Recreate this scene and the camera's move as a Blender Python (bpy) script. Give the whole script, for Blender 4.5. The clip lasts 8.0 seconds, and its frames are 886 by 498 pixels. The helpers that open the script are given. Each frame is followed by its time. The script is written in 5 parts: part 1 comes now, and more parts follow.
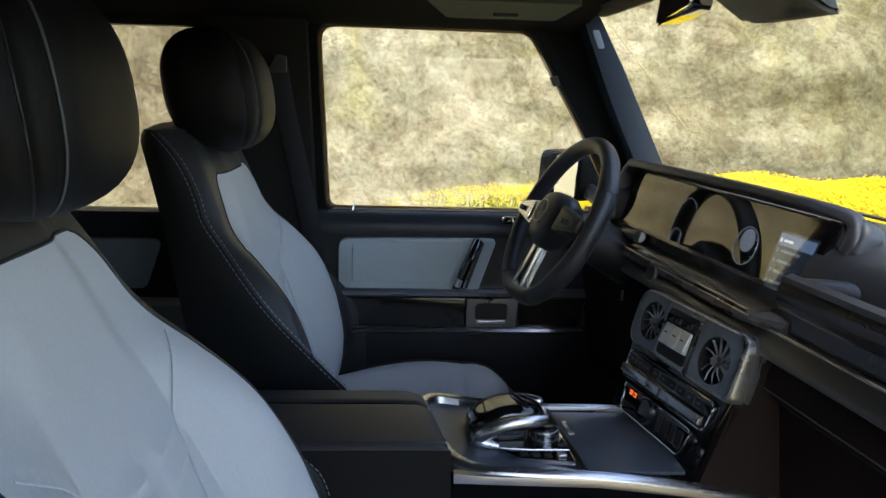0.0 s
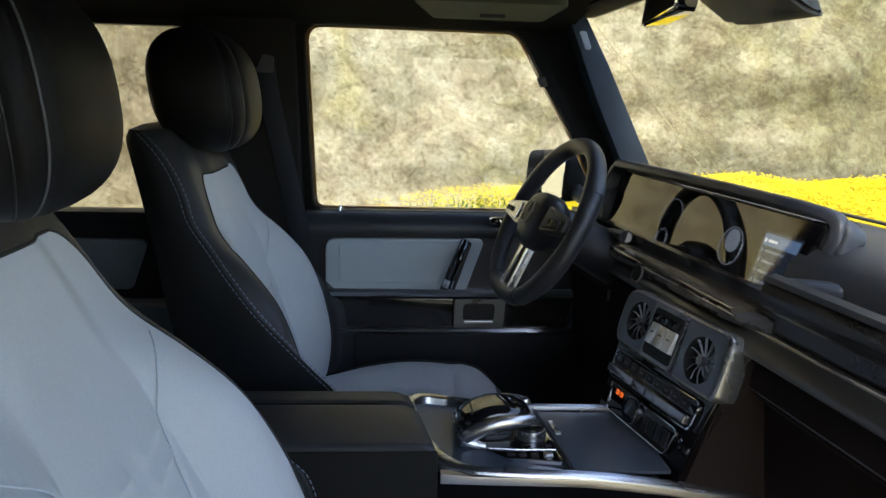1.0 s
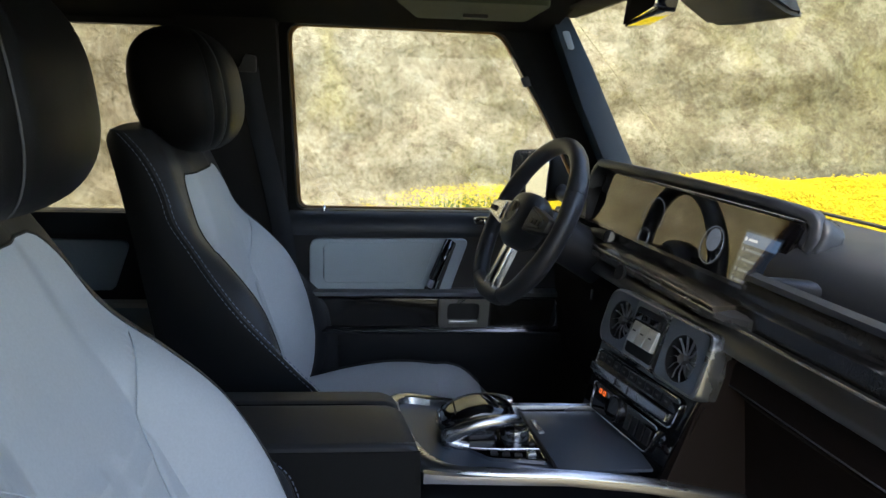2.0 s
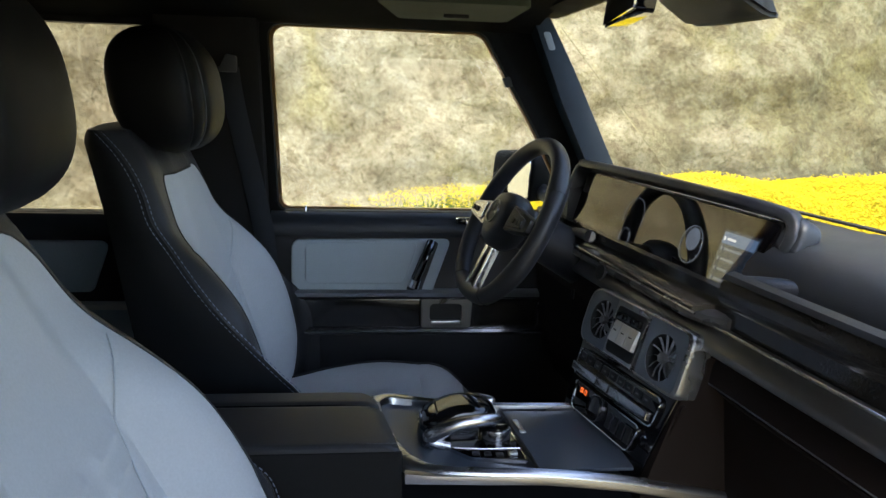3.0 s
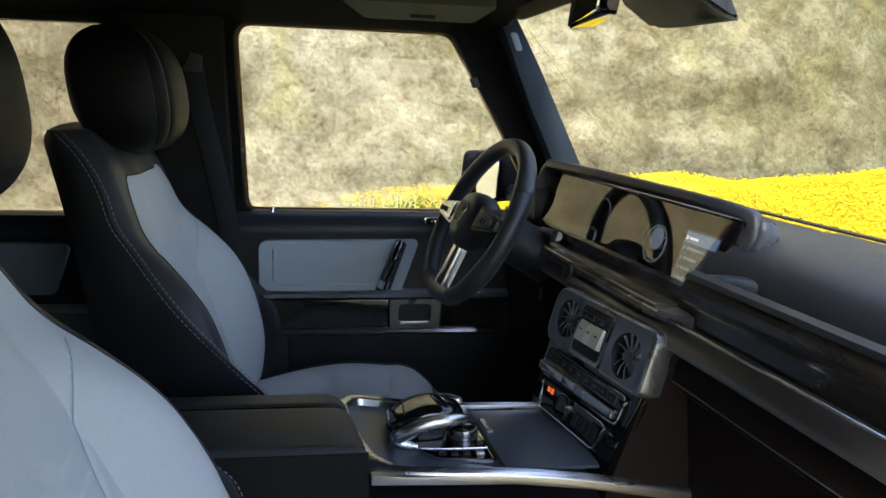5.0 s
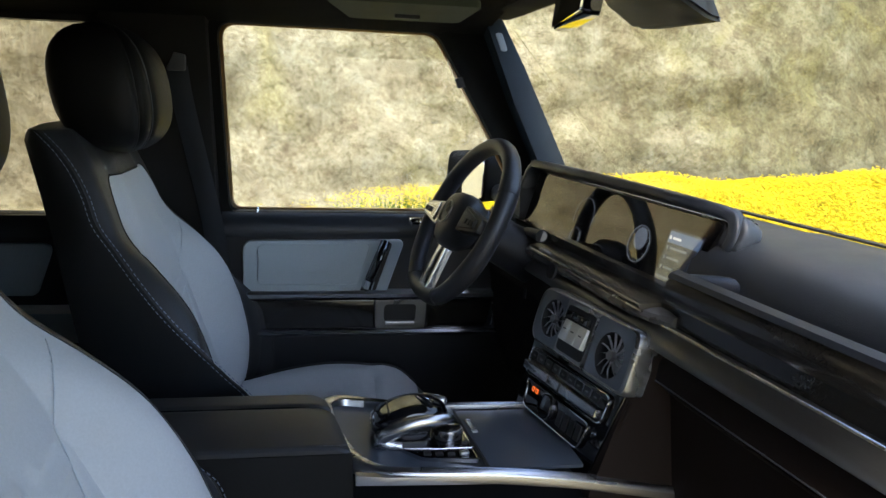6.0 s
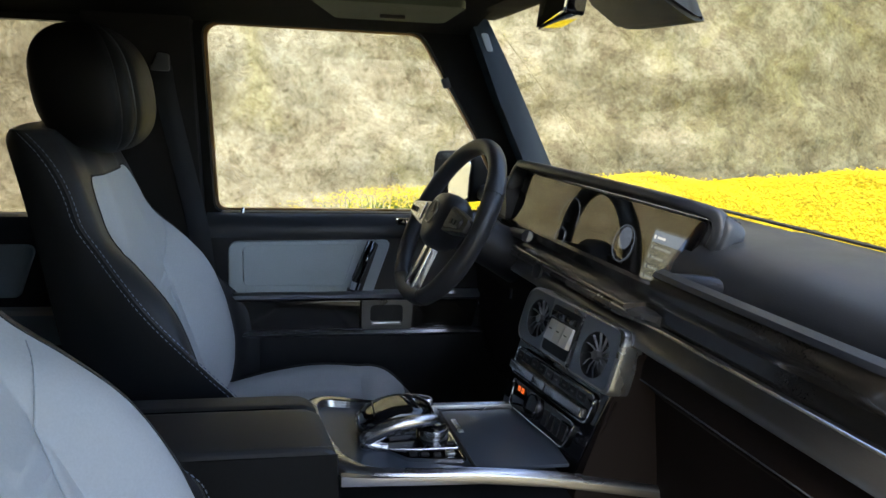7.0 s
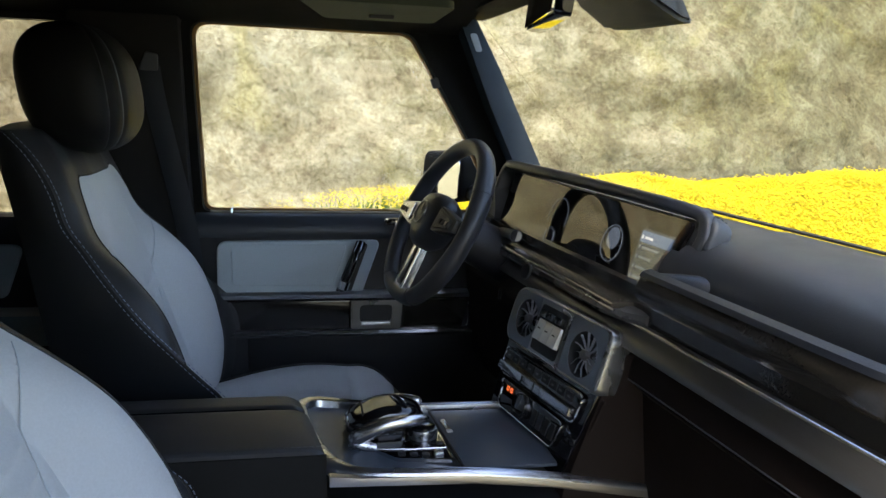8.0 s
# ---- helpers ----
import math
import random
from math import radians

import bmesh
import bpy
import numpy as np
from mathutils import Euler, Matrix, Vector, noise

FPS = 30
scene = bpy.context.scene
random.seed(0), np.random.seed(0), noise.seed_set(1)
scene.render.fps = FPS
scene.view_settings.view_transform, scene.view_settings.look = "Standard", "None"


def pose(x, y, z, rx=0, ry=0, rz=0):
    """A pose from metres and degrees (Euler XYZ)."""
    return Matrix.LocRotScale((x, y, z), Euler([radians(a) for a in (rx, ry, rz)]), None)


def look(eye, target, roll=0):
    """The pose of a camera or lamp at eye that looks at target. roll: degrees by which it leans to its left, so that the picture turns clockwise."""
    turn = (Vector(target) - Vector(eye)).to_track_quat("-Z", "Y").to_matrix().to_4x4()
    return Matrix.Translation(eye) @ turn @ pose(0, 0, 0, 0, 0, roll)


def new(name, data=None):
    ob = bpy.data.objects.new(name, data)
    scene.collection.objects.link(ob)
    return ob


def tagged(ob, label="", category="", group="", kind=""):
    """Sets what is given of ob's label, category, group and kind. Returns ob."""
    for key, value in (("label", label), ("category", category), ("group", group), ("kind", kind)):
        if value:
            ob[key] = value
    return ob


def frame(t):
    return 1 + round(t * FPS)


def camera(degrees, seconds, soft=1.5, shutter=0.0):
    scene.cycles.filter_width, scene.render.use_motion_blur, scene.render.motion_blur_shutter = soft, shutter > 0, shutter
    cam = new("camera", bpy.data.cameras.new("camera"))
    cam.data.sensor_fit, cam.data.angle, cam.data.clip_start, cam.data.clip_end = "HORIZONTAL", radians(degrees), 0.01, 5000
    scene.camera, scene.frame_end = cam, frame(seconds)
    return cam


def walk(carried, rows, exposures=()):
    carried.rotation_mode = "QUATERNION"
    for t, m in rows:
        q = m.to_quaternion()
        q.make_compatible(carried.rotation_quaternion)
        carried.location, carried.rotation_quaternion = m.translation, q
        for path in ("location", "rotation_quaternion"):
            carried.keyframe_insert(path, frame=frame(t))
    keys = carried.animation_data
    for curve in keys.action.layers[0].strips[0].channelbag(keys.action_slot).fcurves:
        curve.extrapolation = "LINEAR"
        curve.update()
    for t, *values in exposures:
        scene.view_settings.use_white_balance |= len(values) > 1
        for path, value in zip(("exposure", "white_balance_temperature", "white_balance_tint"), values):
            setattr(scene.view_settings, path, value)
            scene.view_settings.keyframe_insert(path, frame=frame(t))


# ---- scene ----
cam = camera(60.4, 8.0)
PATH = [
    (0, (0.086, -1.121, 1.634), (0.209, 0.833, 1.23), 1.6),
    (0.5, (0.088, -1.121, 1.634), (0.223, 0.833, 1.23), 1.6),
    (1, (0.09, -1.122, 1.634), (0.241, 0.832, 1.232), 1.7),
    (1.5, (0.093, -1.122, 1.635), (0.26, 0.83, 1.232), 1.7),
    (3, (0.101, -1.123, 1.634), (0.328, 0.824, 1.235), 1.8),
    (3.5, (0.102, -1.123, 1.635), (0.349, 0.821, 1.236), 1.8),
    (4, (0.105, -1.124, 1.635), (0.371, 0.818, 1.237), 1.9),
    (4.5, (0.108, -1.124, 1.635), (0.39, 0.815, 1.238), 1.9),
    (6, (0.114, -1.125, 1.635), (0.447, 0.807, 1.24), 2.1),
    (6.5, (0.117, -1.125, 1.634), (0.464, 0.805, 1.241), 2.1),
    (7, (0.119, -1.125, 1.634), (0.482, 0.802, 1.242), 2.1),
    (7.5, (0.121, -1.126, 1.635), (0.497, 0.799, 1.243), 2.2),
    (8, (0.122, -1.127, 1.635), (0.509, 0.796, 1.243), 2.2),
]
walk(cam, [(t, look(eye, target, roll)) for t, eye, target, roll in PATH])

# world, sun and exposure
SUN_ELEV, SUN_AZ = 58.0, -118.0   # degrees; azimuth of the direction towards the sun, from +x towards +y
world = bpy.data.worlds.new("sky")
scene.world = world
world.use_nodes = True
wn = world.node_tree.nodes
sky = wn.new("ShaderNodeTexSky")
sky.sky_type = "NISHITA"
sky.sun_disc = False
sky.sun_elevation = radians(SUN_ELEV)
sky.sun_rotation = radians(90 - SUN_AZ)
sky.dust_density = 2.0
world.node_tree.links.new(sky.outputs[0], wn["Background"].inputs[0])
wn["Background"].inputs[1].default_value = 0.15
sun_dir = Vector((math.cos(radians(SUN_ELEV)) * math.cos(radians(SUN_AZ)), math.cos(radians(SUN_ELEV)) * math.sin(radians(SUN_AZ)), math.sin(radians(SUN_ELEV))))
sun = new("sun", bpy.data.lights.new("sun", "SUN"))
sun.data.energy, sun.data.angle, sun.data.color = 0.86, radians(12), (1.0, 0.95, 0.86)
sun.matrix_world = look(sun_dir * 30, (0, 0, 0))
scene.view_settings.exposure = 2.37


# ---------------------------------------------------------------- materials
def shader(name):
    m = bpy.data.materials.new(name)
    m.use_nodes = True
    return m, m.node_tree.nodes, m.node_tree.links, m.node_tree.nodes["Principled BSDF"]


def surface(name, colour, rough=0.5, metal=0.0, vary=0.12, scale=8.0, bump=0.0, grain=600.0, spec=0.5, coat=0.0, rvary=0.08, stretch=(1, 1, 1)):
    """A surface with a broad mottling, a fine grain and uneven gloss."""
    m, n, l, b = shader(name)
    co = n.new("ShaderNodeTexCoord")
    mp = n.new("ShaderNodeMapping")
    mp.inputs["Scale"].default_value = stretch
    l.new(co.outputs["Object"], mp.inputs[0])
    big = n.new("ShaderNodeTexNoise")
    big.inputs["Scale"].default_value = scale
    big.inputs["Detail"].default_value = 5
    l.new(mp.outputs[0], big.inputs["Vector"])
    fine = n.new("ShaderNodeTexNoise")
    fine.inputs["Scale"].default_value = grain
    fine.inputs["Detail"].default_value = 2
    l.new(mp.outputs[0], fine.inputs["Vector"])
    add = n.new("ShaderNodeMath")
    add.operation = "ADD"
    l.new(big.outputs["Fac"], add.inputs[0])
    l.new(fine.outputs["Fac"], add.inputs[1])
    ramp = n.new("ShaderNodeMapRange")
    ramp.inputs["From Min"].default_value, ramp.inputs["From Max"].default_value = 0.6, 1.4
    ramp.inputs["To Min"].default_value, ramp.inputs["To Max"].default_value = 1 - vary, 1 + vary
    l.new(add.outputs[0], ramp.inputs["Value"])
    mul = n.new("ShaderNodeVectorMath")
    mul.operation = "SCALE"
    mul.inputs[0].default_value = colour[:3]
    l.new(ramp.outputs[0], mul.inputs["Scale"])
    l.new(mul.outputs[0], b.inputs["Base Color"])
    rr = n.new("ShaderNodeMapRange")
    rr.inputs["From Min"].default_value, rr.inputs["From Max"].default_value = 0.3, 0.7
    rr.inputs["To Min"].default_value, rr.inputs["To Max"].default_value = max(0.02, rough - rvary), min(1, rough + rvary)
    l.new(big.outputs["Fac"], rr.inputs["Value"])
    l.new(rr.outputs[0], b.inputs["Roughness"])
    b.inputs["Metallic"].default_value = metal
    b.inputs["Specular IOR Level"].default_value = spec
    b.inputs["Coat Weight"].default_value = coat
    b.inputs["Coat Roughness"].default_value = 0.04
    if bump:
        bp = n.new("ShaderNodeBump")
        bp.inputs["Strength"].default_value = bump
        bp.inputs["Distance"].default_value = 0.0006
        l.new(fine.outputs["Fac"], bp.inputs["Height"])
        l.new(bp.outputs[0], b.inputs["Normal"])
    return m


def leather(name, colour, rough=0.42, cell=420.0, bump=0.5, vary=0.12, spec=0.45):
    """Grained leather: fine cells in the relief, soft wear in the gloss."""
    m = surface(name, colour, rough, 0.0, vary, 6.0, 0.0, 300.0, spec, rvary=0.09)
    n, l = m.node_tree.nodes, m.node_tree.links
    v = n.new("ShaderNodeTexVoronoi")
    v.feature = "DISTANCE_TO_EDGE"
    v.inputs["Scale"].default_value = cell
    l.new(n["Texture Coordinate"].outputs["Object"], v.inputs["Vector"])
    bp = n.new("ShaderNodeBump")
    bp.inputs["Strength"].default_value = bump
    bp.inputs["Distance"].default_value = 0.0005
    l.new(v.outputs["Distance"], bp.inputs["Height"])
    l.new(bp.outputs[0], n["Principled BSDF"].inputs["Normal"])
    return m


def glass(name, tint=(0.96, 0.98, 0.96), ior=1.45):
    m, n, l, b = shader(name)
    b.inputs["Base Color"].default_value = (*tint, 1)
    b.inputs["Roughness"].default_value = 0.0
    b.inputs["Transmission Weight"].default_value = 1.0
    b.inputs["IOR"].default_value = ior
    return m


def glow(name, colour, strength):
    m, n, l, b = shader(name)
    b.inputs["Base Color"].default_value = (0.004, 0.004, 0.005, 1)
    b.inputs["Roughness"].default_value = 0.03
    b.inputs["Specular IOR Level"].default_value = 1.0
    b.inputs["Coat Weight"].default_value = 1.0
    b.inputs["Emission Color"].default_value = (*colour, 1)
    b.inputs["Emission Strength"].default_value = strength
    return m


LEATHER = leather("black leather", (0.027, 0.027, 0.029), 0.42)
SEAM_GREY = surface("grey seam thread", (0.50, 0.53, 0.56), 0.65, 0, 0.1, 30, 0.2, 800)
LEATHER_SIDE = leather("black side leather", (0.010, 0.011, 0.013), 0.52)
HEAD = leather("headrest leather", (0.006, 0.006, 0.0065), 0.52, 420.0, 0.5, 0.12, 0.14)
GREY = leather("pale grey leather", (0.525, 0.540, 0.555), 0.50, 520.0, 0.35, 0.07, 0.3)
GREY_DOOR = leather("blue grey door leather", (0.40, 0.45, 0.475), 0.50, 520.0, 0.35, 0.07, 0.3)
DASH_LEATHER = leather("dash leather", (0.020, 0.023, 0.028), 0.40, 380.0, 0.5, 0.1, 0.5)
PLASTIC = surface("black plastic", (0.016, 0.016, 0.018), 0.5, 0, 0.15, 12, 0.4, 900)
# ledge and gloss strip: warm outside reflections are put into both base colours
LEDGE = surface("ledge lightened for reflections", (0.16, 0.15, 0.14), 0.30, 0.35, 0.1, 12, 0.2, 700, 0.5, 0.0, 0.07)
CHIN = surface("gloss strip with reflections in colour", (0.095, 0.080, 0.058), 0.14, 0.2, 0.15, 9, 0, 400, 0.6, 0.5, 0.04)
BAR_PANEL = surface("brown black gloss panel", (0.030, 0.026, 0.021), 0.16, 0, 0.15, 8, 0, 400, 0.5, 0.3, 0.05)
DARK_TRIM = surface("dark brown lower trim", (0.013, 0.008, 0.006), 0.7, 0, 0.2, 7, 0.4, 700, 0.15)
PIANO = surface("gloss black lacquer", (0.006, 0.006, 0.007), 0.05, 0, 0.1, 6, 0, 300, 0.5, 0.6, 0.03)
TRAY_GLOSS = surface("dark blue grey gloss lid", (0.050, 0.062, 0.080), 0.34, 0, 0.12, 9, 0, 500, 0.28, 0.14, 0.05)
SILVER = surface("satin aluminium", (0.50, 0.50, 0.52), 0.27, 1.0, 0.06, 10, 0.1, 900, rvary=0.06, stretch=(0.2, 1, 1))
PLATE = surface("brushed grey vent plate", (0.36, 0.36, 0.355), 0.28, 0.85, 0.08, 14, 0.15, 900, rvary=0.07, stretch=(1, 0.1, 1))
DULL_SILVER = surface("dull graphite strip", (0.23, 0.225, 0.22), 0.32, 0.9, 0.05, 10, 0.1, 900, rvary=0.08, stretch=(1, 0.1, 1))
DOOR_STRIP = surface("satin door strip", (0.42, 0.43, 0.45), 0.28, 0.9, 0.04, 4, 0, 300, rvary=0.02, stretch=(0.1, 1, 1))
# darker copy of the surround's aluminium; the cheek's shade is put into its colour
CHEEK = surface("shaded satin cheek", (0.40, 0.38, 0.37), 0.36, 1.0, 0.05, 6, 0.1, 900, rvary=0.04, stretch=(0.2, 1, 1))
LOCK_KEY = surface("satin lock keys", (0.78, 0.77, 0.74), 0.36, 0.7, 0.04, 12, 0, 500, rvary=0.04)
CHROME = surface("chrome", (0.75, 0.75, 0.77), 0.10, 1.0, 0.04, 10, 0, 500, rvary=0.03)
# rear door strip: the metal's bright gleam is put into a pale base colour
REAR_STRIP = surface("rear strip with gleam in colour", (0.62, 0.60, 0.54), 0.45, 0.3, 0.05, 6, 0.1, 600)
WOOD = surface("dark open pore wood", (0.016, 0.014, 0.012), 0.14, 0, 0.35, 10, 0.4, 160, 0.5, 0.4, 0.06, (0.08, 1, 1))
RUBBER = surface("black rubber", (0.012, 0.012, 0.012), 0.6, 0, 0.15, 10, 0.2, 500)
MATT = surface("matt black seal rubber", (0.007, 0.007, 0.007), 0.8, 0, 0.15, 10, 0.2, 500, 0.1)
FABRIC = surface("dark headliner fabric", (0.020, 0.019, 0.019), 0.9, 0, 0.2, 12, 0.5, 1200, 0.1)
PILLAR_FABRIC = surface("blue grey pillar fabric", (0.030, 0.040, 0.050), 0.85, 0, 0.15, 10, 0.6, 1200, 0.15)
VISOR = surface("grey green visor cloth", (0.075, 0.085, 0.058), 0.85, 0, 0.12, 9, 0.5, 1000, 0.15)
BELT = surface("dark grey belt webbing", (0.042, 0.046, 0.054), 0.65, 0, 0.15, 20, 0.6, 1400, 0.3)
CARPET = surface("black carpet", (0.012, 0.012, 0.013), 0.95, 0, 0.3, 30, 0.8, 700, 0.1)
PAINT = surface("dark brown car paint", (0.040, 0.020, 0.014), 0.25, 0.2, 0.05, 5, 0, 300, 0.5, 0.6, 0.03)
THREAD_DARK = surface("dark thread", (0.085, 0.09, 0.10), 0.6, 0, 0.1, 40, 0.2, 900)
THREAD = surface("grey blue thread", (0.22, 0.25, 0.32), 0.6, 0, 0.1, 40, 0.2, 900)
WHITE_KEY = surface("satin silver keys", (0.80, 0.79, 0.76), 0.20, 0.9, 0.05, 12, 0, 500, rvary=0.05)
TAG = surface("pale grey woven tag", (0.45, 0.48, 0.52), 0.7, 0, 0.08, 30, 0.2, 600)
BLADE = surface("satin vent blades", (0.62, 0.62, 0.65), 0.25, 0.35, 0.05, 12, 0, 500)
MIRROR = surface("mirror glass", (0.85, 0.85, 0.84), 0.02, 1.0, 0.02, 4, 0, 200, rvary=0.01)
SCREEN = surface("glass display face", (0.004, 0.004, 0.005), 0.03, 0, 0.05, 5, 0, 200, 1.0, 1.0, 0.01)
SCREEN.node_tree.nodes["Principled BSDF"].inputs["Specular Tint"].default_value = (1.0, 0.84, 0.56, 1)   # warm tone of the reflections put into the tint
SCREEN.node_tree.nodes["Principled BSDF"].inputs["Coat Weight"].default_value = 0.25
GLASS = glass("clear window glass")
GLASS_SCREEN = glass("coated windscreen glass", (0.97, 0.98, 0.97), 1.05)
GLASS_TINT = glass("tinted rear window glass", (0.60, 0.58, 0.54))
GLOW_WHITE = glow("pale display light", (0.75, 0.78, 0.8), 0.16)
GLOW_BLUE = glow("blue display light", (0.22, 0.36, 0.62), 0.07)
GLOW_DIM = glow("dim blue display light", (0.34, 0.40, 0.50), 0.06)
GLOW_ORANGE = glow("orange display light", (1.0, 0.16, 0.02), 0.30)


# ---------------------------------------------------------------- mesh helpers
def thing(name, base, label, category, group="", kind=""):
    ob = new(name)
    ob.location = base
    ob.empty_display_size = 0.05
    return tagged(ob, label, category, group, kind)


def origin_of(ob):
    o = Vector(ob.location)
    return o + origin_of(ob.parent) if ob.parent else o


def part(name, bm, material, parent=None, label="", smooth=True, kind=""):
    """Links a bmesh, given in world metres, as one mesh object under a thing or a part."""
    o = origin_of(parent) if parent else Vector((0, 0, 0))
    bmesh.ops.recalc_face_normals(bm, faces=bm.faces)
    bmesh.ops.translate(bm, verts=bm.verts, vec=-o)
    me = bpy.data.meshes.new(name)
    bm.to_mesh(me)
    bm.free()
    me.materials.append(material)
    if smooth:
        me.shade_smooth()
        me.set_sharp_from_angle(angle=radians(38))
    ob = new(name, me)
    if parent:
        ob.parent = parent
    if label or kind:
        tagged(ob, label, kind=kind)
    return ob


def box(size, at=(0, 0, 0), m=None, bevel=0.0, seg=2, bm=None):
    bm = bm or bmesh.new()
    r = bmesh.ops.create_cube(bm, size=1.0)
    vs = r["verts"]
    mat = (m or Matrix.Translation(at)) @ Matrix.Diagonal((*size, 1))
    bmesh.ops.transform(bm, matrix=mat, verts=vs)
    if bevel:
        es = list({e for v in vs for e in v.link_edges})
        bmesh.ops.bevel(bm, geom=es, offset=bevel, segments=seg, affect="EDGES", profile=0.6, clamp_overlap=True)
    return bm


def span(a, b, bevel=0.0, seg=2, bm=None):
    """A box between two corners."""
    a, b = Vector(a), Vector(b)
    return box([abs(v) for v in (b - a)], (a + b) / 2, bevel=bevel, seg=seg, bm=bm)


def rounded(points, radius, n=5):
    """A closed outline with its corners rounded; radius may be one number or one a corner."""
    out, k = [], len(points)
    for i, p in enumerate(points):
        p, a, b = Vector(p), Vector(points[i - 1]), Vector(points[(i + 1) % k])
        r = radius[i] if isinstance(radius, (list, tuple)) else radius
        da, db = (a - p), (b - p)
        half = da.angle(db) / 2
        d = min(r / max(math.tan(half), 0.05), da.length * 0.49, db.length * 0.49)
        s, e = p + da.normalized() * d, p + db.normalized() * d
        for j in range(n + 1):
            t = j / n
            out.append((1 - t) ** 2 * s + 2 * t * (1 - t) * p + t * t * e)
    return out


def prism(outline, m, depth, bevel=0.0, seg=2):
    """A plate: a 2D outline in the xy plane of m, reaching from 0 to depth along its z."""
    bm = bmesh.new()
    lo = [bm.verts.new((p[0], p[1], 0)) for p in outline]
    f = bm.faces.new(lo)
    r = bmesh.ops.extrude_face_region(bm, geom=[f])
    top = [v for v in r["geom"] if isinstance(v, bmesh.types.BMVert)]
    bmesh.ops.translate(bm, verts=top, vec=(0, 0, depth))
    if bevel:
        tops = set(top)
        es = [e for e in bm.edges if e.verts[0] in tops and e.verts[1] in tops]
        bmesh.ops.bevel(bm, geom=es, offset=bevel, segments=seg, affect="EDGES", profile=0.6, clamp_overlap=True)
    bmesh.ops.transform(bm, matrix=m, verts=bm.verts)
    return bm


def ring_plate(outer, inner, m, depth):
    """A plate with one hole; both outlines have the same number of points."""
    bm = bmesh.new()
    k = len(outer)
    rows = [[bm.verts.new((p[0], p[1], z)) for p in o] for o, z in ((outer, 0), (outer, depth), (inner, depth), (inner, 0))]
    for a in range(4):
        for i in range(k):
            bm.faces.new((rows[a][i], rows[a][(i + 1) % k], rows[(a + 1) % 4][(i + 1) % k], rows[(a + 1) % 4][i]))
    bmesh.ops.transform(bm, matrix=m, verts=bm.verts)
    return bm


def tube(points, radius, n=8, closed=False, flat=1.0, up=(0, 0, 1), bm=None):
    """A bar along points. radius: one number or one a point; flat squeezes it along its up side."""
    bm = bm or bmesh.new()
    pts = [Vector(p) for p in points]
    k = len(pts)
    rings = []
    for i, p in enumerate(pts):
        a = pts[i - 1] if (i or closed) else p
        b = pts[(i + 1) % k] if (i < k - 1 or closed) else p
        t = (b - a).normalized()
        s = t.cross(Vector(up))
        s = s.normalized() if s.length > 1e-4 else t.orthogonal().normalized()
        u = s.cross(t)
        r = radius[i] if isinstance(radius, (list, tuple)) else radius
        rings.append([bm.verts.new(p + r * (math.cos(2 * math.pi * j / n) * s + flat * math.sin(2 * math.pi * j / n) * u)) for j in range(n)])
    for i in range(k if closed else k - 1):
        a, b = rings[i], rings[(i + 1) % k]
        for j in range(n):
            bm.faces.new((a[j], a[(j + 1) % n], b[(j + 1) % n], b[j]))
    if not closed:
        bm.faces.new(rings[0])
        bm.faces.new(rings[-1])
    return bm


def smooth_path(points, n=6, closed=False):
    """A Catmull-Rom curve through points."""
    pts = [Vector(p) for p in points]
    k, out = len(pts), []
    for i in range(k if closed else k - 1):
        if closed:
            p0, p1, p2, p3 = pts[i - 1], pts[i], pts[(i + 1) % k], pts[(i + 2) % k]
        else:
            p0, p1, p2, p3 = pts[max(i - 1, 0)], pts[i], pts[i + 1], pts[min(i + 2, k - 1)]
        for j in range(n):
            t = j / n
            out.append(0.5 * (2 * p1 + (p2 - p0) * t + (2 * p0 - 5 * p1 + 4 * p2 - p3) * t * t + (3 * p1 - p0 - 3 * p2 + p3) * t ** 3))
    if not closed:
        out.append(pts[-1])
    return out


def sheet(rows, bm=None, close_u=False):
    """A surface through rows of points."""
    bm = bm or bmesh.new()
    vs = [[bm.verts.new(p) for p in r] for r in rows]
    for a, b in zip(vs, vs[1:]):
        for j in range(len(a) if close_u else len(a) - 1):
            bm.faces.new((a[j], a[(j + 1) % len(a)], b[(j + 1) % len(a)], b[j]))
    return bm


def loft(rings, caps=True):
    bm = sheet(rings, close_u=True)
    if caps:
        bm.verts.ensure_lookup_table()
        n = len(rings[0])
        bm.faces.new([bm.verts[i] for i in range(n)])
        bm.faces.new([bm.verts[len(bm.verts) - n + i] for i in range(n)])
    return bm


def swept(profile, ys, shift=lambda y: 0.0):
    """A bar along y with the closed profile of (x, z); shift moves it along x."""
    return loft([[(x + shift(y), y, z) for x, z in profile] for y in ys])


def stitches(points, length=0.006, gap=0.004, r=0.0007):
    """A row of short threads along a curve."""
    bm = bmesh.new()
    pts = [Vector(p) for p in points]
    walked, turn = 0.0, 0.0
    for a, b in zip(pts, pts[1:]):
        d = (b - a).length
        if d < 1e-6:
            continue
        t = -turn
        while t < d:
            s0, s1 = max(t, 0), min(t + length, d)
            if s1 > s0:
                tube([a.lerp(b, s0 / d), a.lerp(b, s1 / d)], r, 4, bm=bm)
            t += length + gap
        turn = (d - (t - length - gap))
    return bm


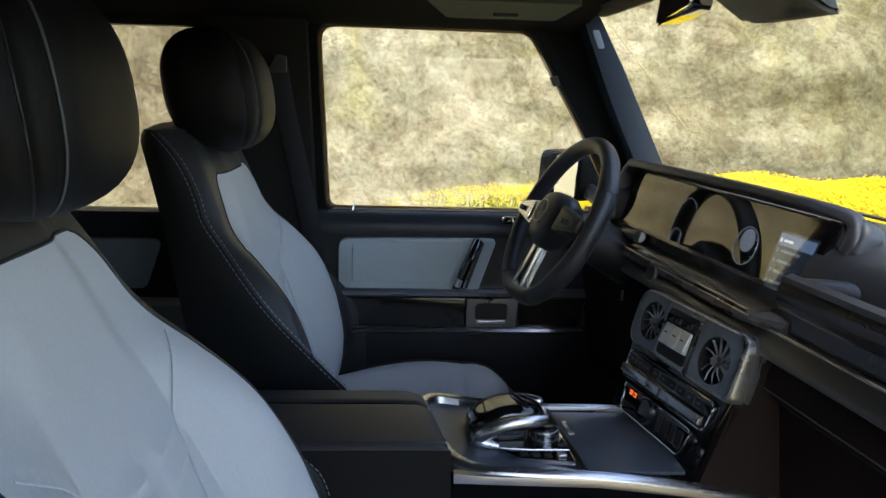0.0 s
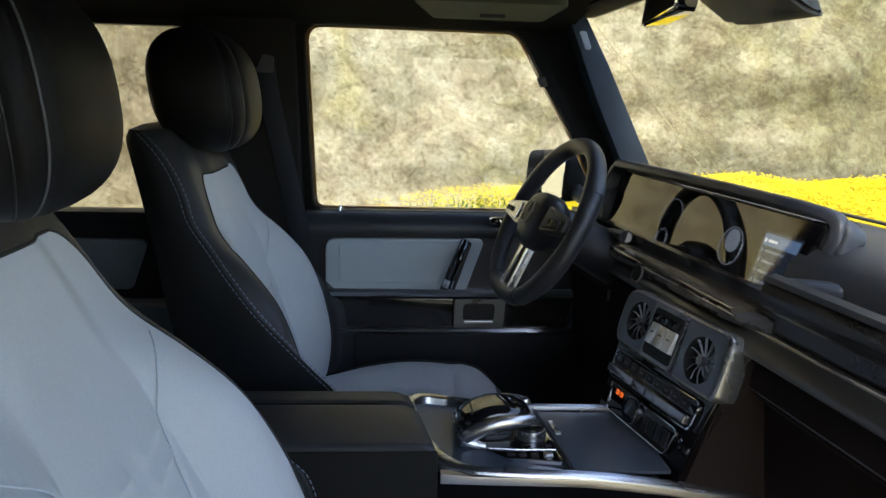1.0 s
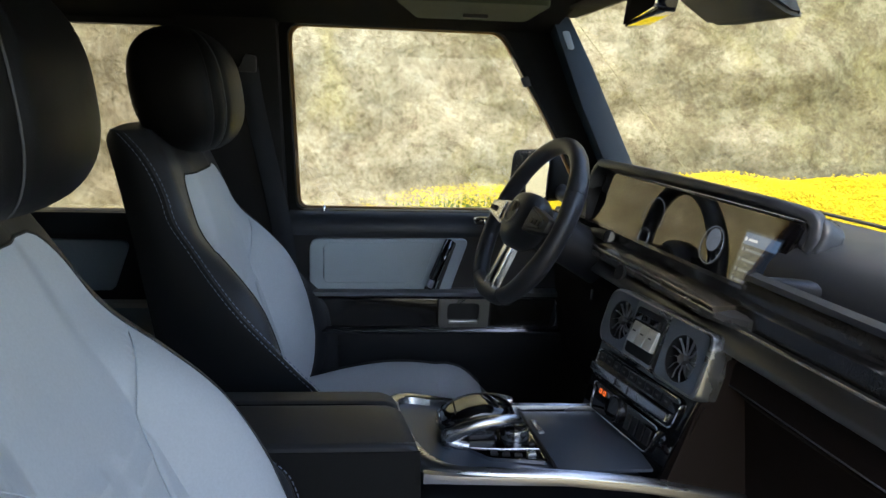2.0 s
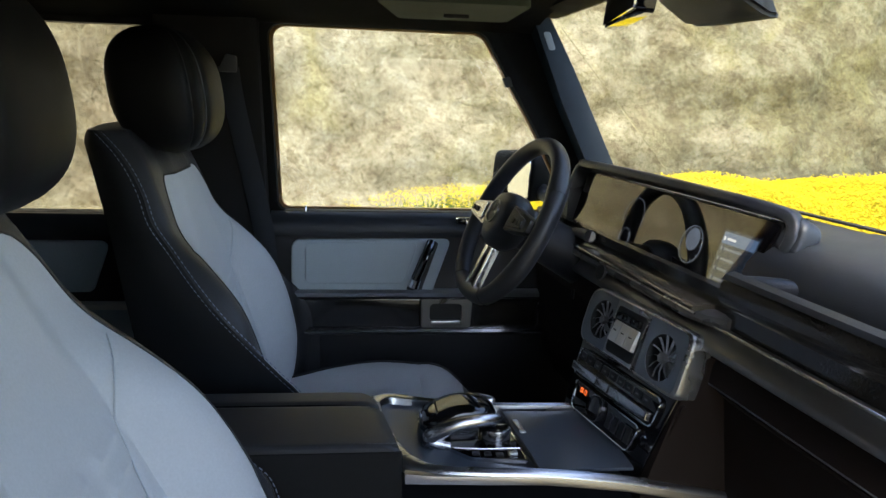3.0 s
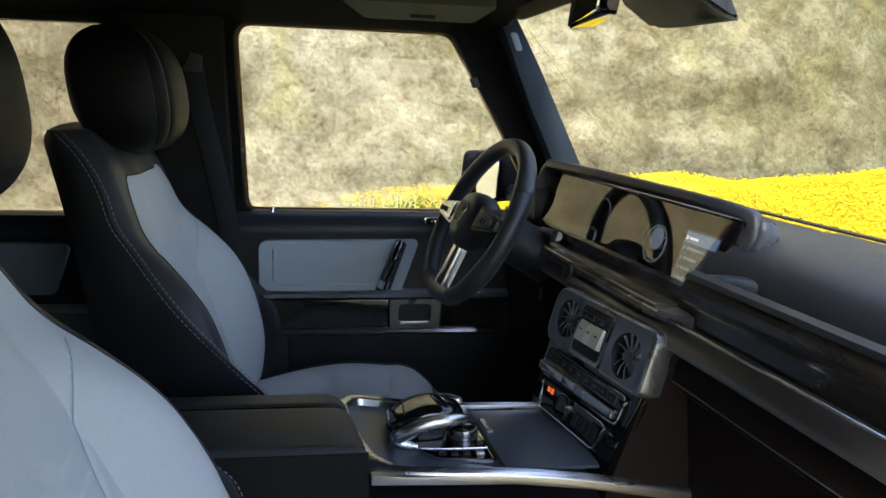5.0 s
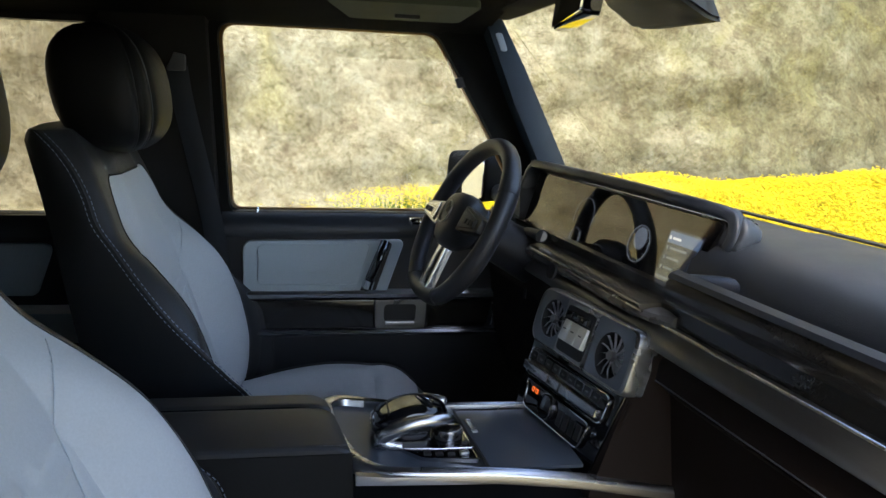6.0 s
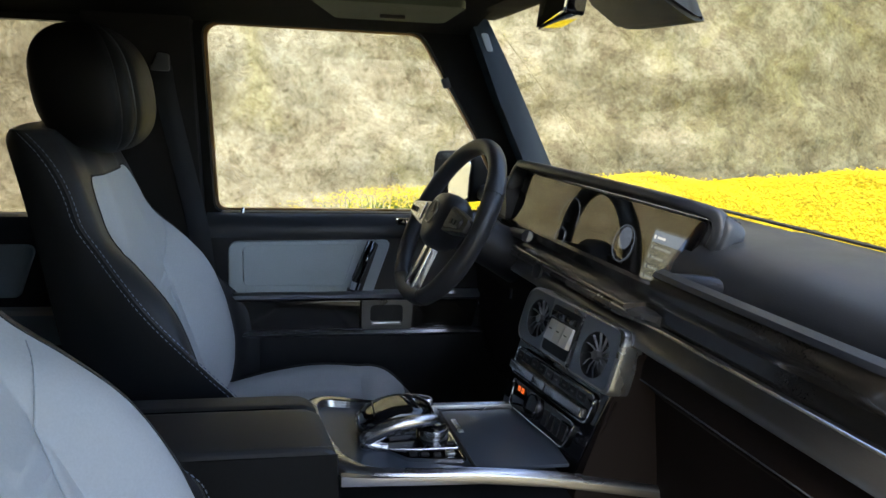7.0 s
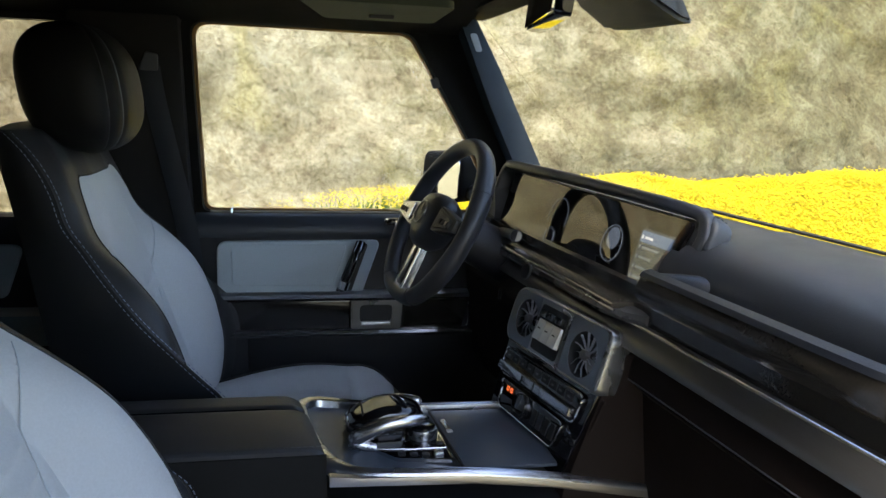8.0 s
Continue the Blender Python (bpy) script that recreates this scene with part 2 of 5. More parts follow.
def table(keys):
    """A smooth curve through (place, value) pairs."""
    xs, vs = [k[0] for k in keys], [k[1] for k in keys]

    def at(x):
        if x <= xs[0]:
            return vs[0]
        if x >= xs[-1]:
            return vs[-1]
        i = max(j for j in range(len(xs)) if xs[j] <= x)
        i = min(i, len(xs) - 2)
        t = (x - xs[i]) / (xs[i + 1] - xs[i])
        h = xs[i + 1] - xs[i]
        def slope(j):
            if j == 0 or j == len(xs) - 1:
                return 0.0 if len(xs) > 2 and (vs[1] - vs[0]) * 0 else (vs[min(j + 1, len(xs) - 1)] - vs[max(j - 1, 0)]) / (xs[min(j + 1, len(xs) - 1)] - xs[max(j - 1, 0)])
            return (vs[j + 1] - vs[j - 1]) / (xs[j + 1] - xs[j - 1])
        a, b = slope(i) * h, slope(i + 1) * h
        return (2 * t ** 3 - 3 * t * t + 1) * vs[i] + (t ** 3 - 2 * t * t + t) * a + (-2 * t ** 3 + 3 * t * t) * vs[i + 1] + (t ** 3 - t * t) * b
    return at


def frame_of(p, u, v):
    """A pose with x along u, y along v, z along u x v, at p."""
    u, v = Vector(u).normalized(), Vector(v).normalized()
    w = u.cross(v).normalized()
    m = Matrix((u, w.cross(u), w)).transposed().to_4x4()
    m.translation = p
    return m


XZ = lambda y: frame_of((0, y, 0), (1, 0, 0), (0, 0, 1))   # its depth runs towards -y


def disc(r, depth, m, n=28, bevel=0.0):
    return prism([(r * math.cos(2 * math.pi * i / n), r * math.sin(2 * math.pi * i / n)) for i in range(n)], m, depth, bevel)


def circle(r, n=28, a0=0.0):
    return [(r * math.cos(a0 + 2 * math.pi * i / n), r * math.sin(a0 + 2 * math.pi * i / n)) for i in range(n)]


def smoothstep(a, b, v):
    t = min(max((v - a) / (b - a), 0), 1)
    return t * t * (3 - 2 * t)


# ---------------------------------------------------------------- ground, rock face and flowers
def ground_height(x, y):
    """The verge rises towards the foot of the rock, more so ahead of the car."""
    t = min(max((y - 1.6) / 4.4, 0), 1)
    rise = 0.40 + 0.12 * min(max((x + 0.3) / 3.0, 0), 1) + 0.16 * min(max((x - 4.0) / 4.0, 0), 1.6)
    return rise * t * t * (3 - 2 * t) * 1.15


def build_ground():
    xs = [-200, -60, -20, -9] + [i * 0.5 - 7 for i in range(45)] + [18, 25, 60, 200]
    ys = [-200, -60, -20, -8, -4] + [i * 0.5 - 2 for i in range(17)] + [7, 8, 12, 40, 200]
    rows = [[(x, y, ground_height(x, y) + (0.03 * noise.noise((x * 0.9, y * 0.9, 1)) if abs(x) < 30 and abs(y) < 30 else 0)) for x in xs] for y in ys]
    m = surface("dry grassy soil", (0.30, 0.26, 0.14), 0.9, 0, 0.3, 1.5, 0.6, 40, 0.1)
    tagged(part("ground", sheet(rows), m), "dry pale soil verge with sparse grass", "ground", kind="structure")


def rock_material():
    m, n, l, b = shader("weathered limestone")
    co = n.new("ShaderNodeTexCoord")

    def noise_tex(scale, detail=8, dist=0.0, rough=0.6, vec=None):
        t = n.new("ShaderNodeTexNoise")
        t.inputs["Scale"].default_value, t.inputs["Detail"].default_value = scale, detail
        t.inputs["Distortion"].default_value, t.inputs["Roughness"].default_value = dist, rough
        l.new(vec or co.outputs["Object"], t.inputs["Vector"])
        return t

    def ramp(src, stops):
        r = n.new("ShaderNodeValToRGB")
        e = r.color_ramp.elements
        while len(e) < len(stops):
            e.new(0.5)
        for el, (p, c) in zip(e, stops):
            el.position, el.color = p, (*c, 1)
        l.new(src, r.inputs[0])
        return r

    def mix(a, b_, fac, kind="MIX"):
        x = n.new("ShaderNodeMix")
        x.data_type, x.blend_type = "RGBA", kind
        l.new(a, x.inputs[6])
        l.new(b_, x.inputs[7])
        if isinstance(fac, float):
            x.inputs[0].default_value = fac
        else:
            l.new(fac, x.inputs[0])
        return x.outputs[2]

    patches = ramp(noise_tex(0.55, 6, 0.6).outputs["Fac"], [(0.34, (0.211, 0.161, 0.096)), (0.48, (0.285, 0.254, 0.155)), (0.62, (0.372, 0.347, 0.224)), (0.75, (0.310, 0.310, 0.235))])
    mott = ramp(noise_tex(4.8, 9, 0.35, 0.66).outputs["Fac"], [(0.34, (0.225, 0.190, 0.126)), (0.46, (0.296, 0.266, 0.176)), (0.55, (0.385, 0.362, 0.250)), (0.66, (0.430, 0.412, 0.310))])
    c = mix(patches.outputs[0], mott.outputs[0], 0.68)
    lichen = ramp(noise_tex(1.1, 7, 0.8).outputs["Fac"], [(0.52, (0, 0, 0)), (0.66, (1, 1, 1))])
    yel = n.new("ShaderNodeRGB")
    yel.outputs[0].default_value = (0.36, 0.33, 0.15, 1)
    half = n.new("ShaderNodeMath")
    half.operation = "MULTIPLY"
    half.inputs[1].default_value = 0.55
    l.new(lichen.outputs[0], half.inputs[0])
    c = mix(c, yel.outputs[0], half.outputs[0])
    # diagonal fracture lines and pits
    turn = n.new("ShaderNodeMapping")
    turn.inputs["Rotation"].default_value = (0, radians(-34), 0)
    l.new(co.outputs["Object"], turn.inputs[0])
    mp = n.new("ShaderNodeMapping")
    mp.inputs["Scale"].default_value = (0.25, 1, 1.2)
    l.new(turn.outputs[0], mp.inputs[0])
    mp2 = n.new("ShaderNodeMapping")
    mp2.inputs["Scale"].default_value = (0.75, 1, 1.1)
    l.new(turn.outputs[0], mp2.inputs[0])
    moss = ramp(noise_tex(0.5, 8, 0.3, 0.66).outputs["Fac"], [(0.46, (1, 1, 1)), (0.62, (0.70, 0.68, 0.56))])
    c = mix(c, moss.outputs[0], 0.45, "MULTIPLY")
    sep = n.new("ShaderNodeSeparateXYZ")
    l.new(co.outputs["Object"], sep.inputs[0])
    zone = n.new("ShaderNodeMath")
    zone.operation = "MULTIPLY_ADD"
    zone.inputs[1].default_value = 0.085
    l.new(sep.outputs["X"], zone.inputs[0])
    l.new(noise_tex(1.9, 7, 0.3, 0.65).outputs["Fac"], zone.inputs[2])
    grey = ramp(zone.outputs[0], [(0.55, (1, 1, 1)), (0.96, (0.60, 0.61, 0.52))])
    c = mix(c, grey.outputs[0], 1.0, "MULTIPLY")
    grit = ramp(noise_tex(24.0, 6, 0.1, 0.7).outputs["Fac"], [(0.34, (0.62, 0.58, 0.50)), (0.52, (1, 1, 1)), (0.66, (1.10, 1.09, 1.06))])
    c = mix(c, grit.outputs[0], 0.80, "MULTIPLY")
    crack = ramp(noise_tex(1.4, 4, 0.3, 0.5, mp.outputs[0]).outputs["Fac"], [(0.485, (1, 1, 1)), (0.5, (0.42, 0.36, 0.26)), (0.515, (1, 1, 1))])
    c = mix(c, crack.outputs[0], 0.26, "MULTIPLY")
    # broken chips with random tones, edges bent by noise
    bend = n.new("ShaderNodeVectorMath")
    bend.operation = "MULTIPLY_ADD"
    bend.inputs[1].default_value = (0.35, 0.35, 0.35)
    l.new(noise_tex(5.0, 5).outputs["Color"], bend.inputs[0])
    l.new(mp2.outputs[0], bend.inputs[2])
    chips = n.new("ShaderNodeTexVoronoi")
    chips.inputs["Scale"].default_value = 5.5
    l.new(bend.outputs[0], chips.inputs["Vector"])
    grade = n.new("ShaderNodeSeparateColor")
    l.new(chips.outputs["Color"], grade.inputs[0])
    tone = ramp(grade.outputs[0], [(0.0, (0.72, 0.70, 0.64)), (0.35, (0.92, 0.91, 0.88)), (0.7, (1.04, 1.04, 1.02)), (1.0, (1.14, 1.14, 1.11))])
    c = mix(c, tone.outputs[0], 0.75, "MULTIPLY")
    pits = ramp(noise_tex(11.0, 4, 0.5).outputs["Fac"], [(0.30, (0.45, 0.40, 0.32)), (0.42, (1, 1, 1))])
    c = mix(c, pits.outputs[0], 0.6, "MULTIPLY")
    dull = n.new("ShaderNodeVectorMath")
    dull.operation = "MULTIPLY"
    dull.inputs[1].default_value = (0.88, 0.85, 0.83)
    l.new(c, dull.inputs[0])
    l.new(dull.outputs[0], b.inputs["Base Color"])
    b.inputs["Roughness"].default_value = 0.9
    b.inputs["Specular IOR Level"].default_value = 0.15
    bp = n.new("ShaderNodeBump")
    bp.inputs["Strength"].default_value, bp.inputs["Distance"].default_value = 0.8, 0.07
    l.new(noise_tex(7.0, 8, 0.4).outputs["Fac"], bp.inputs["Height"])
    l.new(bp.outputs[0], b.inputs["Normal"])
    return m


def build_rock():
    rows = []
    nx, nz = 300, 110
    for k in range(nz + 1):
        z = -0.3 + 10.0 * k / nz
        r = []
        for i in range(nx + 1):
            x = -14 + 34.0 * i / nx
            lean = 0.16 * z
            bulge = 0.55 * noise.noise((x * 0.22, z * 0.3, 3)) + 0.22 * noise.noise((x * 0.7 + z * 0.4, z * 0.8, 7)) + 0.10 * noise.noise((x * 2.1, z * 2.1, 1)) + 0.045 * noise.noise((x * 5, z * 5, 5)) + 0.02 * noise.noise((x * 11, z * 11, 9))
            ledge = 0.16 * abs(noise.noise((x * 0.5 - z * 0.9, z * 0.9 + x * 0.3, 11)))
            r.append((x, 6.35 + lean + bulge - ledge - 0.02 * max(0, x - 6) ** 1.5, z))
        rows.append(r)
    rows.append([(x, 40, 9.8) for x, y, z in rows[-1]])
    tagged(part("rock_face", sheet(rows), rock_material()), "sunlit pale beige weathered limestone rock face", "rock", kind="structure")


def flower_top(x, y):
    """Top of the massed blossom over the soil."""
    edge = 2.4 * smoothstep(1.6, 4.0, x)
    tall = 0.28 * smoothstep(-1.2, 0.9, x) - 0.01 + 0.09 * min(max((x - 0.8) / 2.0, 0), 1)
    return ground_height(x, y) - 0.02 + tall * smoothstep(4.7 - edge, 5.2 - edge, y) * (0.9 + 0.2 * noise.noise((x * 1.3, y * 1.3, 8)))


def build_flowers():
    """Yellow blossom in dense cushions on the verge: thousands of small petals, with green below."""
    rng = random.Random(5)
    petals, stems = ([], []), ([], [])
    for _ in range(80000):
        x, y = rng.uniform(-5, 14), 2.6 + 3.4 * rng.random() ** 0.7
        dens = noise.noise((x * 0.8, y * 0.8, 2)) + 0.25 * noise.noise((x * 2.5, y * 2.5, 4))
        ahead = min(max((x - 0.8) / 2.0, 0), 1)
        if rng.random() > smoothstep(-1.3, 2.2, x) ** 2.2:
            continue
        if dens < -0.25 - 0.9 * ahead or y > 5.95 or y < 4.9 - 2.4 * smoothstep(1.6, 4.0, x):
            continue
        h = (0.16 + 0.24 * ahead) * (0.6 + 0.6 * rng.random()) * (1 + 0.35 * noise.noise((x * 1.3, y * 1.3, 8)))
        c = Vector((x, y, flower_top(x, y) + rng.uniform(-0.008, 0.025) + 0.035 * rng.random() ** 4))
        far = x < 1.7
        for _ in range(5 if far else 2):
            d = Vector((rng.uniform(-1, 1), rng.uniform(-1, 1), rng.uniform(-0.2, 1))) * (0.05 if far else 0.03)
            s = rng.uniform(0.004, 0.008) if far else rng.uniform(0.007, 0.015)
            up = Vector((rng.uniform(-0.5, 0.5), rng.uniform(-0.9, 0.1), 1)).normalized()
            a = up.orthogonal().normalized() * s
            b_ = up.cross(a).normalized() * s
            w = up * s * 0.3
            o = len(petals[0])
            petals[0].extend([c + d - a, c + d + b_, c + d + a, c + d - b_, c + d + w])
            petals[1].extend([(o, o + 1, o + 4), (o + 1, o + 2, o + 4), (o + 2, o + 3, o + 4), (o + 3, o, o + 4)])
        if rng.random() < 0.5:
            o = len(stems[0])
            lean = Vector((rng.uniform(-0.05, 0.05), rng.uniform(-0.05, 0.05), 0))
            stems[0].extend([c + lean + Vector((-0.006, 0, -h)), c + lean + Vector((0.006, 0, -h)), c + Vector((0.004, 0.004, -0.01))])
            stems[1].append((o, o + 1, o + 2))
    bed_x = [1.5 + 12.5 * i / 90 for i in range(91)]
    bed_y = [2.5 + 3.6 * i / 24 for i in range(25)]
    bed = sheet([[(x, y, flower_top(x, y)) for x in bed_x] for y in bed_y])
    root = thing("yellow_flowers", (0, 4, 0), "dense bright yellow wildflowers on the verge below the rock", "flowers", kind="stuff")
    tagged(part("flower_bed", bed, surface("massed yellow blossom", (0.38, 0.285, 0.006), 0.8, 0, 0.45, 3.0, 0.3, 16, 0.1), root), kind="stuff")
    for nm, data, m in (("blossom", petals, surface("yellow petals", (0.49, 0.37, 0.006), 0.6, 0, 0.28, 2.6, 0, 40, 0.2)), ("stem", stems, surface("green stems", (0.10, 0.14, 0.03), 0.7, 0, 0.3, 3, 0, 50, 0.2))):
        me = bpy.data.meshes.new(nm)
        me.from_pydata([tuple(v - Vector((0, 4, 0))) for v in data[0]], [], data[1])
        me.materials.append(m)
        ob = new(nm, me)
        ob.parent = root
        tagged(ob, kind="stuff")


build_ground()
build_rock()
build_flowers()


# ---------------------------------------------------------------- car shell
DY = 0.80      # from one front seat to the other
SIDE_OPEN = [(-0.068, 1.352), (0.66, 1.352), (0.545, 1.54), (0.468, 1.66), (0.40, 1.772), (-0.098, 1.777)]


def build_shell():
    # floor pan, sills and underbody
    tagged(part("floor", span((-1.5, -0.74, 0.68), (1.0, 0.74, 0.72)), CARPET), "black carpeted cabin floor", "floor", kind="structure")
    tagged(part("underbody", span((-1.6, -0.80, 0.0), (1.05, 0.80, 0.676)), PAINT), "dark painted sill and underbody of the car", "car body", kind="structure")
    # roof with its lining
    roof = [[(x, y, 1.822 - 0.05 * (abs(y) / 0.74) ** 4 + 0.012 * math.cos(x)) for y in [(-0.74 + 0.74 * j / 8) for j in range(17)]] for x in (-1.5, -1.2, -0.8, -0.4, 0, 0.3, 0.45, 0.52)]
    bm = sheet(roof)
    bmesh.ops.solidify(bm, geom=bm.faces[:], thickness=0.012)
    tagged(part("ceiling", bm, FABRIC), "dark fabric headliner", "headliner", kind="structure")
    tagged(part("roof_skin", span((-1.55, -0.80, 1.86), (0.55, 0.80, 1.90), 0.02), PAINT), "dark painted car roof", "car roof", kind="structure")
    for s in (1, -1):
        tagged(part("roof_rail", swept_x([(s * 0.70, 1.795), (s * 0.775, 1.783), (s * 0.80, 1.79), (s * 0.80, 1.86), (s * 0.70, 1.86)], -1.55, 0.55), FABRIC), "dark roof edge above the doors", "roof rail", kind="structure")
    # rear wall and firewall
    tagged(part("wall_rear", span((-1.55, -0.80, 0.68), (-1.5, 0.80, 1.86)), FABRIC), "dark rear wall of the cabin", "wall", kind="structure")
    tagged(part("wall_front", span((0.98, -0.80, 0.68), (1.05, 0.80, 1.36)), PLASTIC), "black firewall behind the dashboard", "wall", kind="structure")
    tagged(part("windscreen_header", span((0.50, -0.74, 1.818), (0.58, 0.74, 1.86), 0.01), FABRIC), "dark header above the windscreen", "header", kind="structure")
    # plain dark enclosure, added unseen behind and over the camera to block light; open towards the front
    tagged(part("side_light_blocker", span((-1.55, -1.42, 0.0), (0.22, -1.38, 1.90)), FABRIC), "unseen plain dark wall added to block light from the side", "wall", kind="structure")
    tagged(part("roof_light_blocker", span((-1.55, -1.38, 1.86), (0.30, -0.80, 1.90)), FABRIC), "unseen plain dark roof added to block light over the open side", "roof", kind="structure")
    # front pillars
    for s in (1, -1):
        o = [(0.40, 1.80), (0.468, 1.668), (0.545, 1.548), (0.67, 1.345), (0.80, 1.345), (0.724, 1.475), (0.608, 1.703), (0.548, 1.80), (0.535, 1.86), (0.40, 1.86)]
        root = thing("front_pillar", (0.6, s * 0.74, 1.345), "blue-grey cloth covered windscreen pillar with a dark door seal", "pillar", kind="structure")
        if s > 0:
            part("pillar_cover", prism(rounded([(0.505, 1.81), (0.585, 1.62), (0.72, 1.345), (0.80, 1.345), (0.724, 1.475), (0.608, 1.703), (0.545, 1.815)], [0.004, 0.01, 0.01, 0.01, 0.03, 0.03, 0.01]), XZ(0.745), 0.07, 0.012), PILLAR_FABRIC, root)
            part("badge", prism(rounded([(0.528, 1.783), (0.546, 1.783), (0.562, 1.742), (0.546, 1.742)], 0.007), XZ(0.676), 0.003, 0.001), surface("pale airbag badge", (0.22, 0.25, 0.28), 0.5), root, "pale embossed airbag badge")
            part("seal", prism(o[:1] + [(0.405, 1.80)] + o[1:4] + [(0.74, 1.345), (0.60, 1.62), (0.53, 1.81)], XZ(0.80), 0.05, 0.006), MATT, root, "black rubber door seal")
        else:
            part("pillar_cover", prism([(0.515, 1.86), (0.57, 1.72), (0.68, 1.345), (0.80, 1.345), (0.74, 1.475), (0.64, 1.703), (0.56, 1.86)], XZ(-0.70), 0.09, 0.01), PLASTIC, root)
    # middle pillars
    for s in (1, -1):
        root = thing("middle_pillar", (-0.22, s * 0.74, 0.72), "dark trimmed pillar between the doors", "pillar", kind="structure")
        back = 0.0 if s > 0 else -0.11
        part("pillar_cover", prism([(x + back, z) for x, z in ((-0.345, 0.72), (-0.105, 0.72), (-0.110, 1.35), (-0.128, 1.80), (-0.36, 1.80), (-0.352, 1.35))], XZ(0.79 if s > 0 else -0.71), 0.08, 0.012), FABRIC, root)


def swept_x(profile, x0, x1):
    return loft([[(x, y, z) for y, z in profile] for x in (x0, (x0 + x1) / 2, x1)])


build_shell()


def pane(name, outline, m, material, label):
    ob = part(name, prism(outline, m, 0.004), material, None, label, smooth=False)
    ob.visible_shadow = False
    return tagged(ob, label, "window", kind="structure")


pane("window_1", rounded([(-0.12, 1.33), (0.70, 1.33), (0.42, 1.795), (-0.14, 1.795)], 0.02), XZ(0.762), GLASS, "clear driver door window glass")
pane("window_2", rounded([(-1.2, 1.32), (-0.33, 1.32), (-0.34, 1.79), (-1.2, 1.79)], 0.02), XZ(0.762), GLASS_TINT, "tinted rear door window glass")
pane("window_3", rounded([(-1.2, 1.32), (-0.33, 1.32), (-0.34, 1.79), (-1.2, 1.79)], 0.02), XZ(-0.758), GLASS_TINT, "tinted rear door window glass")
wsu = Vector((0.56 - 0.93, 0, 1.815 - 1.40))
pane("windscreen", [(-0.72, 0), (0.72, 0), (0.70, wsu.length), (-0.70, wsu.length)], frame_of((0.935, 0, 1.40), (0, -1, 0), wsu), GLASS_SCREEN, "clear flat windscreen")


# ---------------------------------------------------------------- driver's door
def build_door():
    d = thing("driver_door", (0.25, 0.78, 0.72), "closed front door with dark leather top, blue-grey leather panel and satin trim", "car door")
    # upper frame round the window
    o = rounded([(-0.106, 1.325), (0.70, 1.325), (0.56, 1.56), (0.428, 1.793), (-0.130, 1.800)], [0.01, 0.01, 0.02, 0.05, 0.04], 6)
    i = rounded([(-0.088, 1.345), (0.652, 1.345), (0.550, 1.537), (0.402, 1.782), (-0.109, 1.785)], [0.024, 0.01, 0.02, 0.05, 0.036], 6)
    part("window_frame", ring_plate(o, i, XZ(0.785), 0.045), MATT, d, "black window surround")
    c = Vector((0.25, 1.56, 0))
    i2 = [c + (Vector((p[0], p[1], 0)) - c) * 0.978 for p in i]
    part("bright_seal", ring_plate(i, i2, XZ(0.79), 0.012), surface("brown painted frame edge", (0.34, 0.19, 0.07), 0.35, 0.3), d, "brown painted edge of the window opening")
    # outer skin and inner carrier
    part("outer_skin", span((-0.11, 0.79, 0.75), (0.72, 0.80, 1.325)), PAINT, d)
    part("inner_panel", span((-0.105, 0.715, 0.74), (0.72, 0.785, 1.33), 0.01), PLASTIC, d, "black lower door panel")
    # leather top roll
    top = [(0.776, 1.345), (0.745, 1.346), (0.722, 1.338), (0.708, 1.318), (0.704, 1.300), (0.709, 1.288), (0.72, 1.286), (0.776, 1.286)]
    part("top_roll", swept_x(top, -0.104, 0.70), DASH_LEATHER, d, "dark leather top roll")
    # grey leather panel with an embossed field
    out = rounded([(-0.055, 1.146), (0.288, 1.146), (0.334, 1.284), (-0.055, 1.280)], [0.006, 0.006, 0.014, 0.026])
    part("leather_panel", prism(out, XZ(0.716), 0.016, 0.006, 3), GREY_DOOR, d, "blue-grey leather panel")
    inn = [(-0.02, 1.172), (0.218, 1.172), (0.252, 1.277), (-0.02, 1.271)]
    ring = [(p.x, 0.6995, p.y) for p in rounded([(*p,) for p in inn], 0.014)]
    part("embossing", tube(ring, 0.0016, 6, True), GREY_DOOR, d)
    # pull handle
    hp = [(0.284, 0.694, 1.279), (0.272, 0.672, 1.256), (0.256, 0.668, 1.215), (0.244, 0.672, 1.184), (0.24, 0.694, 1.166)]
    part("pull_handle", tube(smooth_path(hp), 0.0125, 10, flat=0.8), PIANO, d, "gloss black slanted pull handle")
    part("handle_tip", tube([(0.246, 0.668, 1.192), (0.240, 0.672, 1.172)], 0.0135, 10), CHROME, d, "chrome tip")
    part("handle_backing", prism(rounded([(0.222, 1.152), (0.262, 1.152), (0.304, 1.278), (0.272, 1.278)], 0.008), XZ(0.7035), 0.004, 0.002), PLASTIC, d)
    # satin strip and lower box
    part("trim_strip", swept_x([(0.72, 1.157), (0.695, 1.157), (0.688, 1.151), (0.690, 1.141), (0.72, 1.139)], -0.058, 0.60), DOOR_STRIP, d, "satin grey strip")
    part("wood_inlay", prism(rounded([(-0.038, 1.062), (0.262, 1.062), (0.262, 1.135), (-0.046, 1.135)], 0.008), XZ(0.705), 0.010, 0.003), WOOD, d, "dark wood inlay")
    part("front_inlay", prism(rounded([(0.392, 1.062), (0.545, 1.062), (0.56, 1.135), (0.392, 1.135)], 0.008), XZ(0.705), 0.008, 0.003), WOOD, d, "dark wood inlay")
    ol = rounded([(-0.044, 1.0615), (0.56, 1.0615), (0.56, 1.1355), (-0.052, 1.1355)], 0.014)
